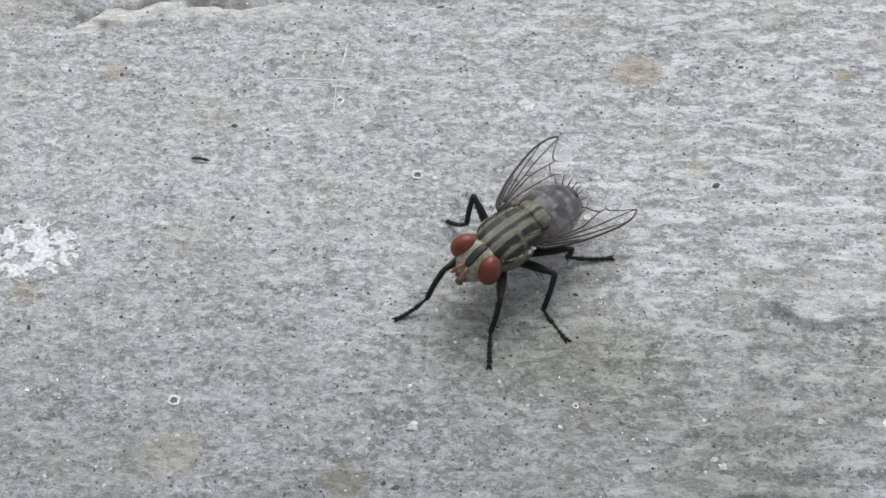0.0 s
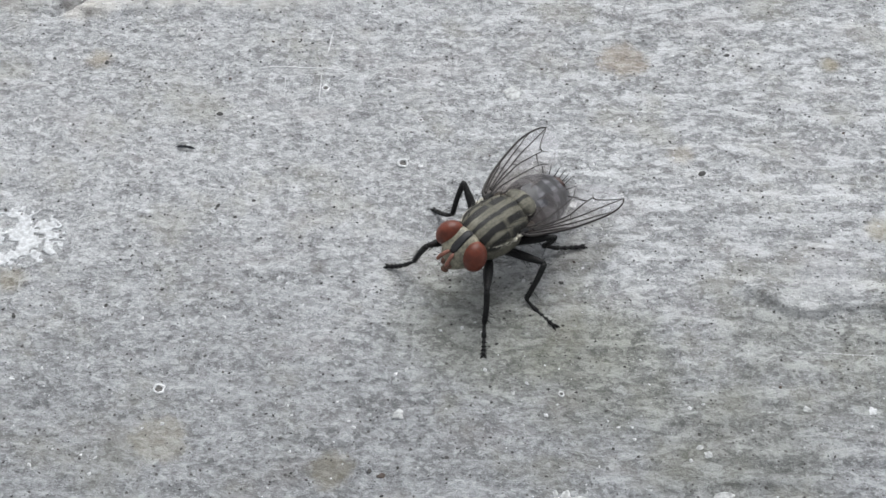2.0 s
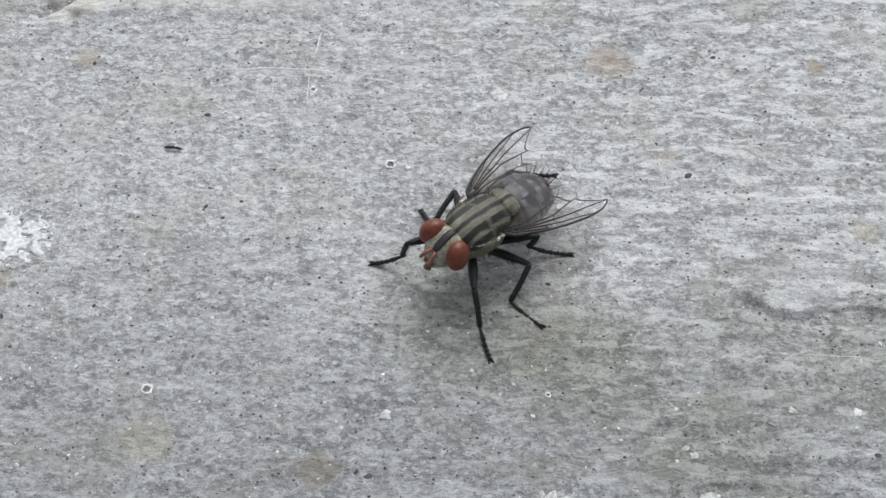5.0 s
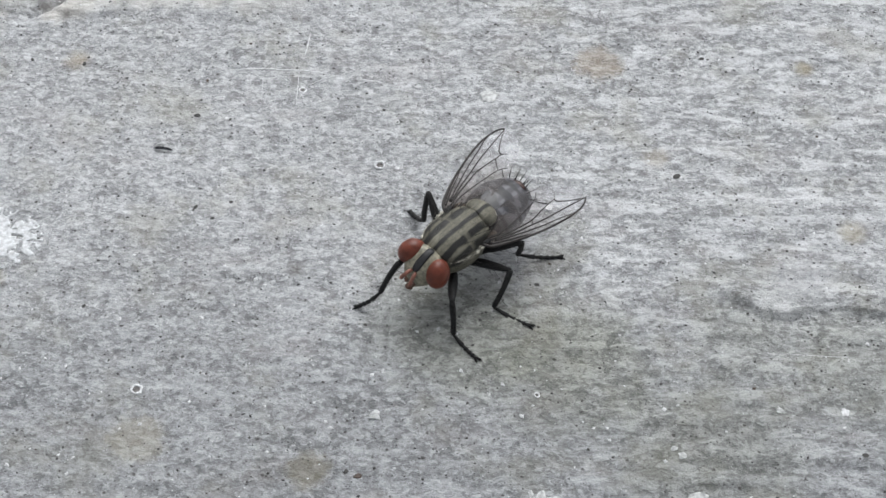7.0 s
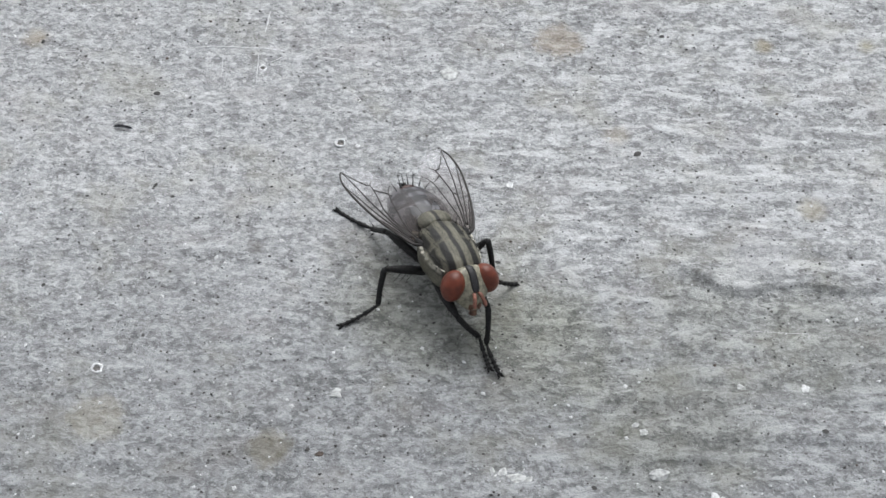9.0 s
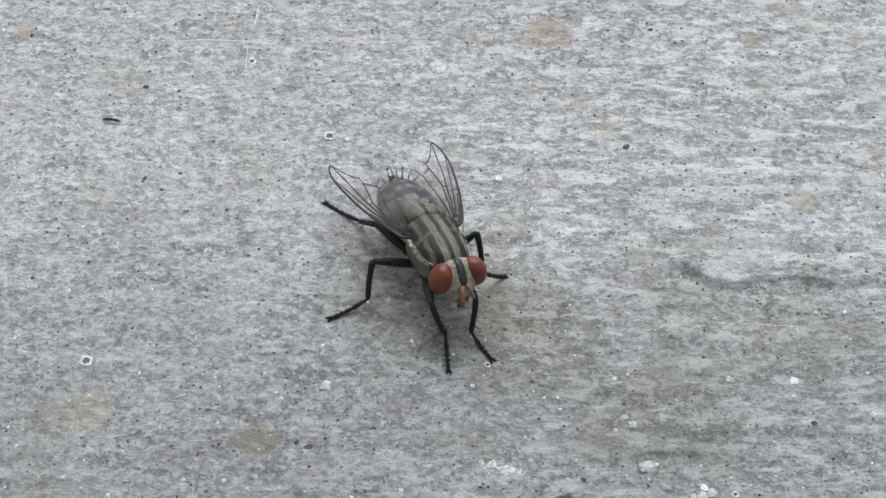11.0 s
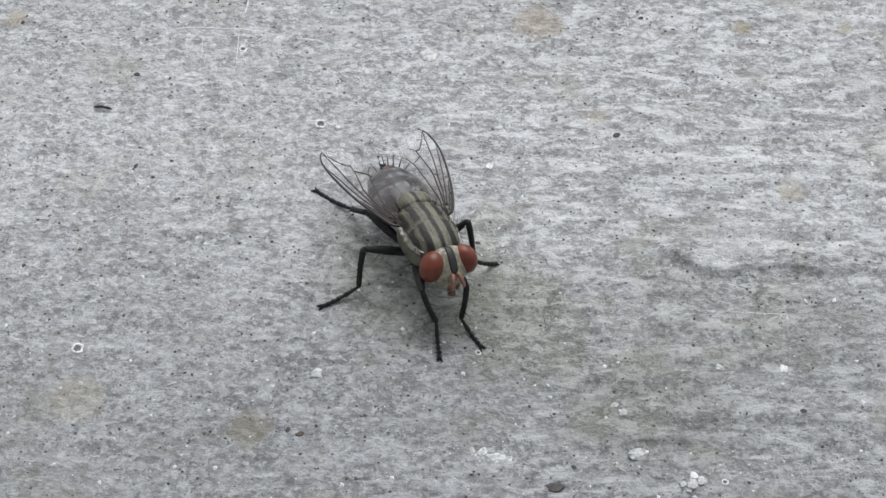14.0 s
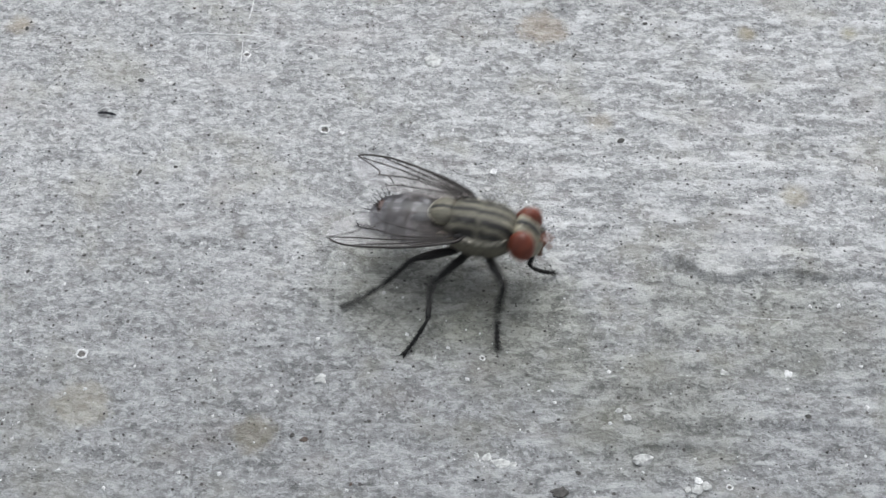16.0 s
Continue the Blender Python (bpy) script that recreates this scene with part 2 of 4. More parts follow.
def abdomen_paint():
    p = Paint("checkered_abdomen", rough=0.4, spec=0.5)
    x, y, z = p.axes()
    ax = p.math("ABSOLUTE", x)
    check = p.ramp(p.noise(1.1 * MM, 3, 0.5, p.stretch((1, 1.2, 1))), 0.44, 0.56)
    base = p.mix(check, (0.150, 0.150, 0.166), (0.030, 0.030, 0.036))
    wob = p.math("ADD", y, p.math("MULTIPLY", p.math("SUBTRACT", p.noise(0.7 * MM, 3), 0.5), 0.3 * MM))
    for edge in (-3.05, -4.2, -5.35):
        base = p.mix(p.ramp(p.math("ABSOLUTE", p.math("SUBTRACT", wob, edge * MM)), 0.05 * MM, 0.22 * MM, 0.8, 0.0), base, (0.018, 0.017, 0.018))
    base = p.mix(p.ramp(ax, 0.1 * MM, 0.28 * MM, 0.7, 0.0), base, (0.03, 0.03, 0.034))
    p.colour(base).bump(p.noise(0.15 * MM, 3), 0.03 * MM, 0.6)
    return p.mat


def eye_paint():
    p = Paint("red_compound_eye", rough=0.38, spec=0.4)
    n = p.noise(0.5 * MM, 3)
    facets = p.cells(0.045 * MM)
    p.colour(p.mix(p.ramp(n, 0.3, 0.7), (0.10, 0.023, 0.012), (0.165, 0.037, 0.018)))
    p.bump(facets, 0.012 * MM, 0.5)
    return p.mat


def membrane_paint():
    p = Paint("wing_membrane", rough=0.4, spec=0.12)
    x, y, z = p.axes()
    grain = p.noise(0.35 * MM, 3)
    root, tip = p.ramp(y, 0.6 * MM, 4.6 * MM, 1.0, 0.0), p.ramp(y, 4.2 * MM, 6.6 * MM)
    p.colour(p.mix(tip, p.mix(root, (0.34, 0.33, 0.34), (0.06, 0.046, 0.04)), (0.56, 0.56, 0.58)))
    clear = p.n.new("ShaderNodeBsdfTransparent")
    p.put(p.mix(tip, p.mix(root, (0.84, 0.82, 0.81), (0.62, 0.57, 0.54)), (0.97, 0.97, 0.98)), clear.inputs["Color"])
    fac = p.math("ADD", p.math("ADD", 0.10, p.math("MULTIPLY", root, 0.28)), p.math("ADD", p.math("MULTIPLY", tip, 0.14), p.math("MULTIPLY", grain, 0.10)))
    mixed = p.n.new("ShaderNodeMixShader")
    p.l.new(fac, mixed.inputs[0])
    p.l.new(clear.outputs[0], mixed.inputs[1])
    p.l.new(p.bsdf.outputs[0], mixed.inputs[2])
    p.l.new(mixed.outputs[0], p.n["Material Output"].inputs["Surface"])
    p.bump(p.noise(0.5 * MM, 2), 0.03 * MM, 0.4)
    return p.mat


CONCRETE = concrete_paint()
THORAX, ABDOMEN, EYE, MEMBRANE = thorax_paint(), abdomen_paint(), eye_paint(), membrane_paint()
CRUST = plain("old_lime", (0.55, 0.565, 0.58), rough=0.85, vary=0.25, size=0.3, depth=0.08)
BLACK = plain("black_chitin", (0.015, 0.015, 0.0155), rough=0.55, vary=0.6, size=0.10, spec=0.22, depth=0.05)
SETA = plain("bristle_black", (0.012, 0.011, 0.011), rough=0.4)
VEIN = plain("vein_brown", (0.014, 0.010, 0.009), rough=0.5)
SILVER = plain("pale_gold_dust", (0.25, 0.235, 0.175), rough=0.45, vary=0.3, size=0.3, other=(0.12, 0.112, 0.082))
STRIPE = plain("frontal_black", (0.018, 0.018, 0.020), rough=0.6)
ORANGE = plain("antenna_orange", (0.21, 0.088, 0.062), rough=0.5, vary=0.35)
MOUTH = plain("mouth_brown", (0.13, 0.066, 0.042), rough=0.5, vary=0.5)
TIP = plain("tail_red", (0.05, 0.024, 0.02), rough=0.5)
PALE = plain("pale_calypter", (0.46, 0.44, 0.37), rough=0.4, vary=0.5, size=0.2)
LIME = plain("white_lime", (0.54, 0.55, 0.56), rough=0.85, vary=0.28, size=0.4, depth=0.06)
WHITE = plain("fresh_lime", (0.66, 0.67, 0.68), rough=0.8, vary=0.22, size=0.25, depth=0.06)
CRUMB = plain("pale_mortar", (0.44, 0.45, 0.45), rough=0.85, vary=0.35, size=0.3, depth=0.06)
GRIT = plain("dark_grit", (0.045, 0.043, 0.042), rough=0.7, vary=0.5)
HOLE = plain("hole_grey", (0.13, 0.125, 0.12), rough=0.9, vary=0.4)
BROWN = plain("brown_grit", (0.07, 0.05, 0.04), rough=0.7, vary=0.5)
HUSK = plain("husk_blue_black", (0.012, 0.013, 0.018), spec=0.15, rough=0.7, vary=0.5)


# ---- mesh tools, in millimetres ----
def blank(name, bm, material):
    bmesh.ops.recalc_face_normals(bm, faces=bm.faces)
    bm.verts.ensure_lookup_table()
    for v in bm.verts:
        v.co *= MM
    mesh = bpy.data.meshes.new(name)
    bm.to_mesh(mesh)
    bm.free()
    mesh.materials.append(material)
    mesh.polygons.foreach_set("use_smooth", [True] * len(mesh.polygons))
    return mesh


def part(name, bm, material, parent=None, label=""):
    ob = new(name, blank(name, bm, material))
    ob.parent = parent
    return tagged(ob, label)


def skin(bm, rings, caps=True):
    """Joins rings of points into a closed skin."""
    made = [[bm.verts.new(c) for c in ring] for ring in rings]
    n = len(made[0])
    for a, b in zip(made, made[1:]):
        for i in range(n):
            bm.faces.new((a[i], a[(i + 1) % n], b[(i + 1) % n], b[i]))
    if caps:
        for ring, mid in ((made[0], rings[0]), (made[-1], rings[-1])):
            c = bm.verts.new(sum((Vector(q) for q in mid), Vector()) / n)
            for i in range(n):
                bm.faces.new((ring[i], ring[(i + 1) % n], c))


def tube(bm, points, radii, n=6):
    points = [Vector(q) for q in points]
    if isinstance(radii, (int, float)):
        radii = [radii] * len(points)
    side, rings = None, []
    for i, c in enumerate(points):
        d = (points[min(i + 1, len(points) - 1)] - points[max(i - 1, 0)]).normalized()
        if side is None:
            side = d.orthogonal().normalized()
        side = (side - d * side.dot(d)).normalized()
        up = d.cross(side)
        rings.append([c + radii[i] * (math.cos(2 * math.pi * k / n) * side + math.sin(2 * math.pi * k / n) * up) for k in range(n)])
    skin(bm, rings)


def smooth_line(points, steps=6):
    """A rounded line through the points."""
    pts = [Vector(q) for q in points]
    out = []
    for i in range(len(pts) - 1):
        a, b, c, d = pts[max(i - 1, 0)], pts[i], pts[i + 1], pts[min(i + 2, len(pts) - 1)]
        for k in range(steps):
            u = k / steps
            out.append(0.5 * (2 * b + (c - a) * u + (2 * a - 5 * b + 4 * c - d) * u * u + (3 * b - a - 3 * c + d) * u ** 3))
    return out + [pts[-1]]


def loft_y(bm, stations, n=28, power=2.0, dent=None):
    """A body along y: stations of (y, z, half width, half height up, half height down)."""
    rings = []
    for y, z, w, up, down in stations:
        ring = []
        for k in range(n):
            a = 2 * math.pi * k / n
            c, s = math.cos(a), math.sin(a)
            cx, cz = math.copysign(abs(c) ** (2 / power), c), math.copysign(abs(s) ** (2 / power), s)
            q = Vector((w * cx, y, z + (up if s > 0 else down) * cz))
            ring.append(q + dent(q) if dent else q)
        rings.append(ring)
    skin(bm, rings)


def seta(bm, root, way, length, r=0.022, curl=(0, 0, 0), n=4):
    root, way, curl = Vector(root), Vector(way).normalized(), Vector(curl)
    pts = [root + way * length * u + curl * length * u * u for u in (0, 0.35, 0.7, 1.0)]
    tube(bm, pts, [r, r * 0.8, r * 0.5, r * 0.12], n)


def pebble(bm, radius, seed, squash=(1, 1, 1), rough=0.35, at=(0, 0, 0), sub=2):
    made = bmesh.ops.create_icosphere(bm, subdivisions=sub, radius=radius)["verts"]
    for v in made:
        k = 1 + rough * noise.noise(v.co * (1.4 / radius) + Vector((seed * 7.3, seed * 1.7, 0))) + 0.35 * rough * noise.noise(v.co * (4 / radius) + Vector((0, seed * 3.1, 0)))
        v.co = Vector((v.co.x * squash[0], v.co.y * squash[1], v.co.z * squash[2])) * k + Vector(at)


# ---- the ground ----
def lattice(shape_x, shape_y, size_x, size_y, seed):
    """Smooth random waves over the ground's grid (mm coordinates in, -1 to 1 out)."""
    rng = np.random.RandomState(seed)
    tab = rng.rand(64, 64) * 2 - 1
    u, v = shape_x / size_x, shape_y / size_y
    i, j = np.floor(u).astype(int), np.floor(v).astype(int)
    a, b = u - i, v - j
    a, b = a * a * (3 - 2 * a), b * b * (3 - 2 * b)
    g = lambda p, q: tab[p % 64, q % 64]
    return (g(i, j) * (1 - a) + g(i + 1, j) * a) * (1 - b) + (g(i, j + 1) * (1 - a) + g(i + 1, j + 1) * a) * b


def relief(x, y):
    """Height of the concrete in mm: trowel ridges, grain, a lifted skin and a spalled edge."""
    x, y = np.asarray(x, float), np.asarray(y, float)
    yy = y + 0.035 * x
    h = 0.06 * lattice(x, yy, 9.0, 1.3, 1) + 0.06 * lattice(x, yy, 4.5, 0.8, 2) + 0.05 * lattice(x, yy, 1.1, 0.7, 3)
    h += 0.03 * lattice(x, yy, 0.5, 0.4, 4) + 0.12 * lattice(x, y, 14.0, 11.0, 5)
    h += 0.10 * lattice(x, yy, 13.0, 0.7, 21) * np.clip((x - 4) / 14, 0, 1)
    # lifted skin with a ragged lower lip
    lip = -5.7 - 0.3 * np.exp(-((x - 23.0) / 0.8) ** 2) + 1.1 * np.clip((22.0 - x) / 1.6, 0, 3) ** 1.3 + 0.2 * lattice(x, y * 0, 1.0, 1.0, 6) + 0.1 * lattice(x, y * 0, 4.0, 1.0, 7)
    lip += 0.9 * np.exp(-((x - 26.5) / 1.4) ** 2) * 0.5
    inside = np.clip((y - lip) / 0.16, 0, 1)
    h += 0.44 * inside * np.exp(-np.clip(y - lip, 0, 99) / 5.0) * np.clip((x - 18.6) / 2.0, 0, 1) * np.clip((34 - x) / 5, 0, 1)
    # spalled hollow beyond a crumbling edge
    rim = 21.75 + 0.38 * lattice(x, y * 0, 2.6, 1.0, 8) + 0.25 * lattice(x, y * 0, 0.9, 1.0, 9) - 2.2 * np.clip((-22.6 - x) / 2.0, 0, 1)
    gone = np.clip((y - rim) / 0.3, 0, 1) * np.clip((x + 28) / 3, 0, 1) * np.clip((6 - x) / 8, 0, 1)
    h -= 1.1 * gone * np.exp(-np.clip(y - rim, 0, 99) / 2.4)
    h += 0.12 * np.exp(-((y - rim + 1.1) / 0.9) ** 2) * np.clip((x + 26) / 1.5, 0, 1) * np.clip((-2 - x) / 4, 0, 1)
    ledge = 19.5 + 0.16 * (x + 21.5) ** 2 + 0.3 * lattice(x, y * 0, 1.1, 1.0, 12)
    h += 0.22 * np.clip((y - ledge) / 0.25, 0, 1) * np.exp(-np.clip(y - ledge, 0, 99) / 3.0) * np.clip((x + 27) / 2, 0, 1) * np.clip((-16 - x) / 2, 0, 1)
    fade = np.clip((49 - np.abs(x - 3)) / 6, 0, 1) * np.clip((34 - np.abs(y)) / 5, 0, 1)
    return h * fade


def build_ground():
    xs, ys = np.arange(-48.0, 54.01, 0.2), np.arange(-36.0, 36.01, 0.2)
    gx, gy = np.meshgrid(xs, ys)
    verts = np.stack([gx, gy, relief(gx, gy)], -1).reshape(-1, 3)
    nx, ny = len(xs), len(ys)
    k = (np.arange(ny - 1)[:, None] * nx + np.arange(nx - 1)[None]).ravel()
    faces = np.stack([k, k + 1, k + nx + 1, k + nx], -1).tolist()
    # the same sheet goes on to the horizon
    far = 3000000.0
    n0 = len(verts)
    verts = np.vstack([verts, [(-far, -far, 0), (far, -far, 0), (far, far, 0), (-far, far, 0)]])
    a, b, c, d = 0, nx - 1, nx * ny - 1, nx * (ny - 1)
    faces += [list(range(nx - 1, -1, -1)) + [n0, n0 + 1], list(range(c, b - 1, -nx)) + [n0 + 1, n0 + 2],
              list(range(d, c + 1)) + [n0 + 2, n0 + 3], list(range(a, d + 1, nx)) + [n0 + 3, n0]]
    mesh = bpy.data.meshes.new("ground")
    mesh.from_pydata((verts * MM).tolist(), [], faces)
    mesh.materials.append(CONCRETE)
    mesh.polygons.foreach_set("use_smooth", [True] * (len(mesh.polygons) - 4) + [False] * 4)
    mesh.update()
    return tagged(new("ground", mesh), "grey weathered trowelled concrete slab with pale blotches and stains", "concrete", kind="structure")


ground = build_ground()


def height(x, y):
    return float(relief(x, y))


# ---- the fly ----
fly = tagged(new("fly"), "grey flesh fly with red eyes, striped thorax and clear veined wings", "fly")


def build_thorax():
    def dent(q):
        groove = -0.09 * math.exp(-((q.y - 0.1) / 0.14) ** 2) * (1 if q.z > 0 else 0)
        lump = 0.10 * noise.noise(q * 1.3) + 0.03 * noise.noise(q * 4)
        return q.normalized() * (groove + lump)
    bm = bmesh.new()
    prof = [(2.42, 0.15, 0.45, 0.45, 0.5), (2.3, 0.18, 0.8, 0.72, 0.8), (2.05, 0.16, 1.15, 1.0, 1.15), (1.6, 0.1, 1.45, 1.28, 1.45), (1.0, 0.05, 1.64, 1.46, 1.65),
            (0.4, 0.03, 1.74, 1.54, 1.72), (0.1, 0.03, 1.76, 1.55, 1.72), (-0.5, 0.03, 1.74, 1.54, 1.68), (-1.1, 0.05, 1.6, 1.46, 1.55), (-1.6, 0.1, 1.36, 1.28, 1.3),
            (-1.95, 0.12, 1.08, 1.0, 1.0), (-2.2, 0.1, 0.7, 0.66, 0.7)]
    line = smooth_line([(p[0], p[1], p[2]) for p in prof], 2)
    rest = smooth_line([(p[3], p[4], 0) for p in prof], 2)
    loft_y(bm, [(a[0], a[1], a[2] * 0.96, b[0], b[1]) for a, b in zip(line, rest)], 36, 2.25, dent)
    thorax = part("thorax", bm, THORAX, fly, "olive-grey dusted thorax with black stripes")
    bm = bmesh.new()
    prof = [(-1.5, 0.98, 0.7, 0.36, 0.4), (-1.75, 1.0, 0.95, 0.46, 0.5), (-2.1, 0.99, 1.06, 0.5, 0.55), (-2.45, 0.95, 0.98, 0.46, 0.5), (-2.75, 0.89, 0.74, 0.36, 0.4), (-2.95, 0.85, 0.4, 0.2, 0.22), (-3.02, 0.83, 0.1, 0.06, 0.06)]
    loft_y(bm, prof, 24, 2.2)
    part("scutellum", bm, THORAX, thorax, "pale-edged scutellum")
    rng = random.Random(3)
    bm = bmesh.new()
    for s in (-1, 1):
        for y, x, z in ((1.5, 1.1, 0.75), (0.9, 1.35, 0.85), (0.3, 1.45, 0.85), (-0.4, 1.5, 0.8), (-1.0, 1.35, 0.85), (-1.5, 1.1, 0.9), (1.9, 0.8, 0.85), (0.6, 0.95, 1.25), (-0.3, 0.95, 1.3), (-1.0, 0.85, 1.25)):
            seta(bm, (s * x, y, z), (s * 0.6, -0.6, 0.6), 0.7 + 0.3 * rng.random(), 0.026, (0, -0.5, -0.1))
        for x, y in ((0.75, -2.3), (0.4, -2.75)):
            seta(bm, (s * x, y, 1.0), (s * 0.25, -0.8, 0.35), 0.9, 0.022, (0, -0.2, -0.2))
        for i in range(16):
            seta(bm, (s * (1.45 + 0.1 * rng.random()), 1.6 - 3.0 * rng.random(), -0.1 - 0.9 * rng.random()), (s, -0.3, rng.uniform(-0.3, 0.5)), 0.55, 0.013, (0, -0.3, -0.2))
    part("bristles", bm, SETA, thorax, "stiff black thorax bristles")
    bm = bmesh.new()
    for i in range(420):
        a, y = rng.uniform(0.15, math.pi - 0.15), rng.uniform(-1.7, 2.1)
        w = 1.72 * math.sqrt(max(0.05, 1 - (y / 2.5) ** 4))
        q = Vector((w * math.cos(a) * 1.0, y, 0.1 + 1.46 * math.sqrt(max(0.05, 1 - (abs(y) / 2.5) ** 3)) * math.sin(a)))
        seta(bm, q, (q.x * 0.3, -0.8, 0.45), 0.2, 0.008, (0, -0.3, -0.2), 3)
    part("hairs", bm, SETA, thorax, "fine short dark hairs")
    # pale dusted ridges along the sides, broken at the seam, and round the scutellum
    for s in (-1, 1):
        for ridge in (((1.9, 1.17), (1.5, 1.38), (0.9, 1.53), (0.35, 1.58)), ((-0.05, 1.6), (-0.6, 1.58), (-1.1, 1.45), (-1.6, 1.22))):
            line = smooth_line([(s * x, y, 0.62) for y, x in ridge], 5)
            bm = bmesh.new()
            tube(bm, [q + Vector((s * 0.05, 0, 0.09)) * noise.noise(q * 3.1) for q in line], [max(0.008, 0.032 + 0.06 * noise.noise(q * 4.3)) for q in line], 6)
            part("side_ridge", bm, PALE, thorax, "pale dusted ridge along the thorax")
    line = smooth_line([(-1.0, -1.85, 0.98), (-0.93, -2.4, 1.0), (-0.62, -2.8, 0.96), (0, -3.0, 0.92), (0.62, -2.8, 0.96), (0.93, -2.4, 1.0), (1.0, -1.85, 0.98)], 5)
    bm = bmesh.new()
    tube(bm, line, [0.04 + 0.03 * noise.noise(q * 4.3) for q in line], 6)
    part("rear_rim", bm, PALE, thorax, "pale rim of the scutellum")
    for s in (-1, 1):
        bm = bmesh.new()
        pebble(bm, 0.34, 5 + s, (0.9, 1.25, 0.32), 0.2, (s * 1.3, -1.8, 0.4))
        part("calypter", bm, PALE, thorax, "pale waxy calypter under the wing root")
        bm = bmesh.new()
        for k in range(5):
            pebble(bm, 0.16, 9 + k + s, (1.0, 1.5, 0.7), 0.4, (s * (1.62 - 0.02 * k), -0.1 - 0.32 * k, 0.55 + 0.1 * (k % 2)), 1)
        part("wing_scale", bm, PALE, thorax, "pale ridge along the wing root")


def build_abdomen():
    def dent(q):
        g = sum(-0.06 * math.exp(-((q.y - y) / 0.09) ** 2) for y in (-3.05, -4.2, -5.35))
        return Vector((q.x, 0, q.z + 0.1)).normalized() * (g + 0.05 * noise.noise(q * 1.1))
    prof = [(-1.7, -0.25, 0.7, 0.6, 0.6), (-2.1, -0.25, 1.2, 0.92, 0.9), (-2.7, -0.25, 1.55, 1.1, 1.1), (-3.4, -0.25, 1.76, 1.2, 1.15), (-4.1, -0.27, 1.82, 1.22, 1.1),
            (-4.8, -0.28, 1.72, 1.15, 1.0), (-5.5, -0.3, 1.48, 1.0, 0.85), (-6.1, -0.34, 1.2, 0.8, 0.65), (-6.5, -0.38, 0.8, 0.5, 0.4), (-6.72, -0.4, 0.32, 0.18, 0.16)]
    line, rest = smooth_line([q[:3] for q in prof], 3), smooth_line([(q[3], q[4], 0) for q in prof], 3)
    bm = bmesh.new()
    loft_y(bm, [(a[0], a[1], a[2], b[0], b[1]) for a, b in zip(line, rest)], 32, 2.05, dent)
    abdomen = part("abdomen", bm, ABDOMEN, fly, "silver-grey checkered abdomen")
    bm = bmesh.new()
    pebble(bm, 0.34, 2, (1.6, 0.85, 0.55), 0.25, (0, -5.98, 0.42))
    part("tail_tip", bm, TIP, abdomen, "reddish-brown tail tip")
    for x, y, z, wx, wy, wz, ln in ((-0.72, -5.85, 0.5, -0.5, -0.5, 0.7, 0.8), (-0.4, -6.0, 0.55, -0.12, -0.4, 0.95, 0.95), (-0.12, -6.1, 0.5, -0.05, -0.5, 0.9, 0.85), (0.14, -6.1, 0.5, 0.05, -0.5, 0.9, 0.95),
                                    (0.42, -6.0, 0.55, 0.12, -0.4, 0.95, 0.9), (0.74, -5.85, 0.5, 0.5, -0.5, 0.8, 0.85), (1.1, -5.75, 0.3, 0.9, -0.5, 0.4, 0.8), (-1.1, -5.75, 0.3, -0.9, -0.5, 0.4, 0.8), (0.0, -6.6, -0.1, 0.1, -0.9, 0.2, 0.7)):
        bm = bmesh.new()
        seta(bm, (x, y, z), (wx, wy, wz), ln * 0.9, 0.042, (0, -0.12, -0.05))
        part("bristle", bm, SETA, abdomen)


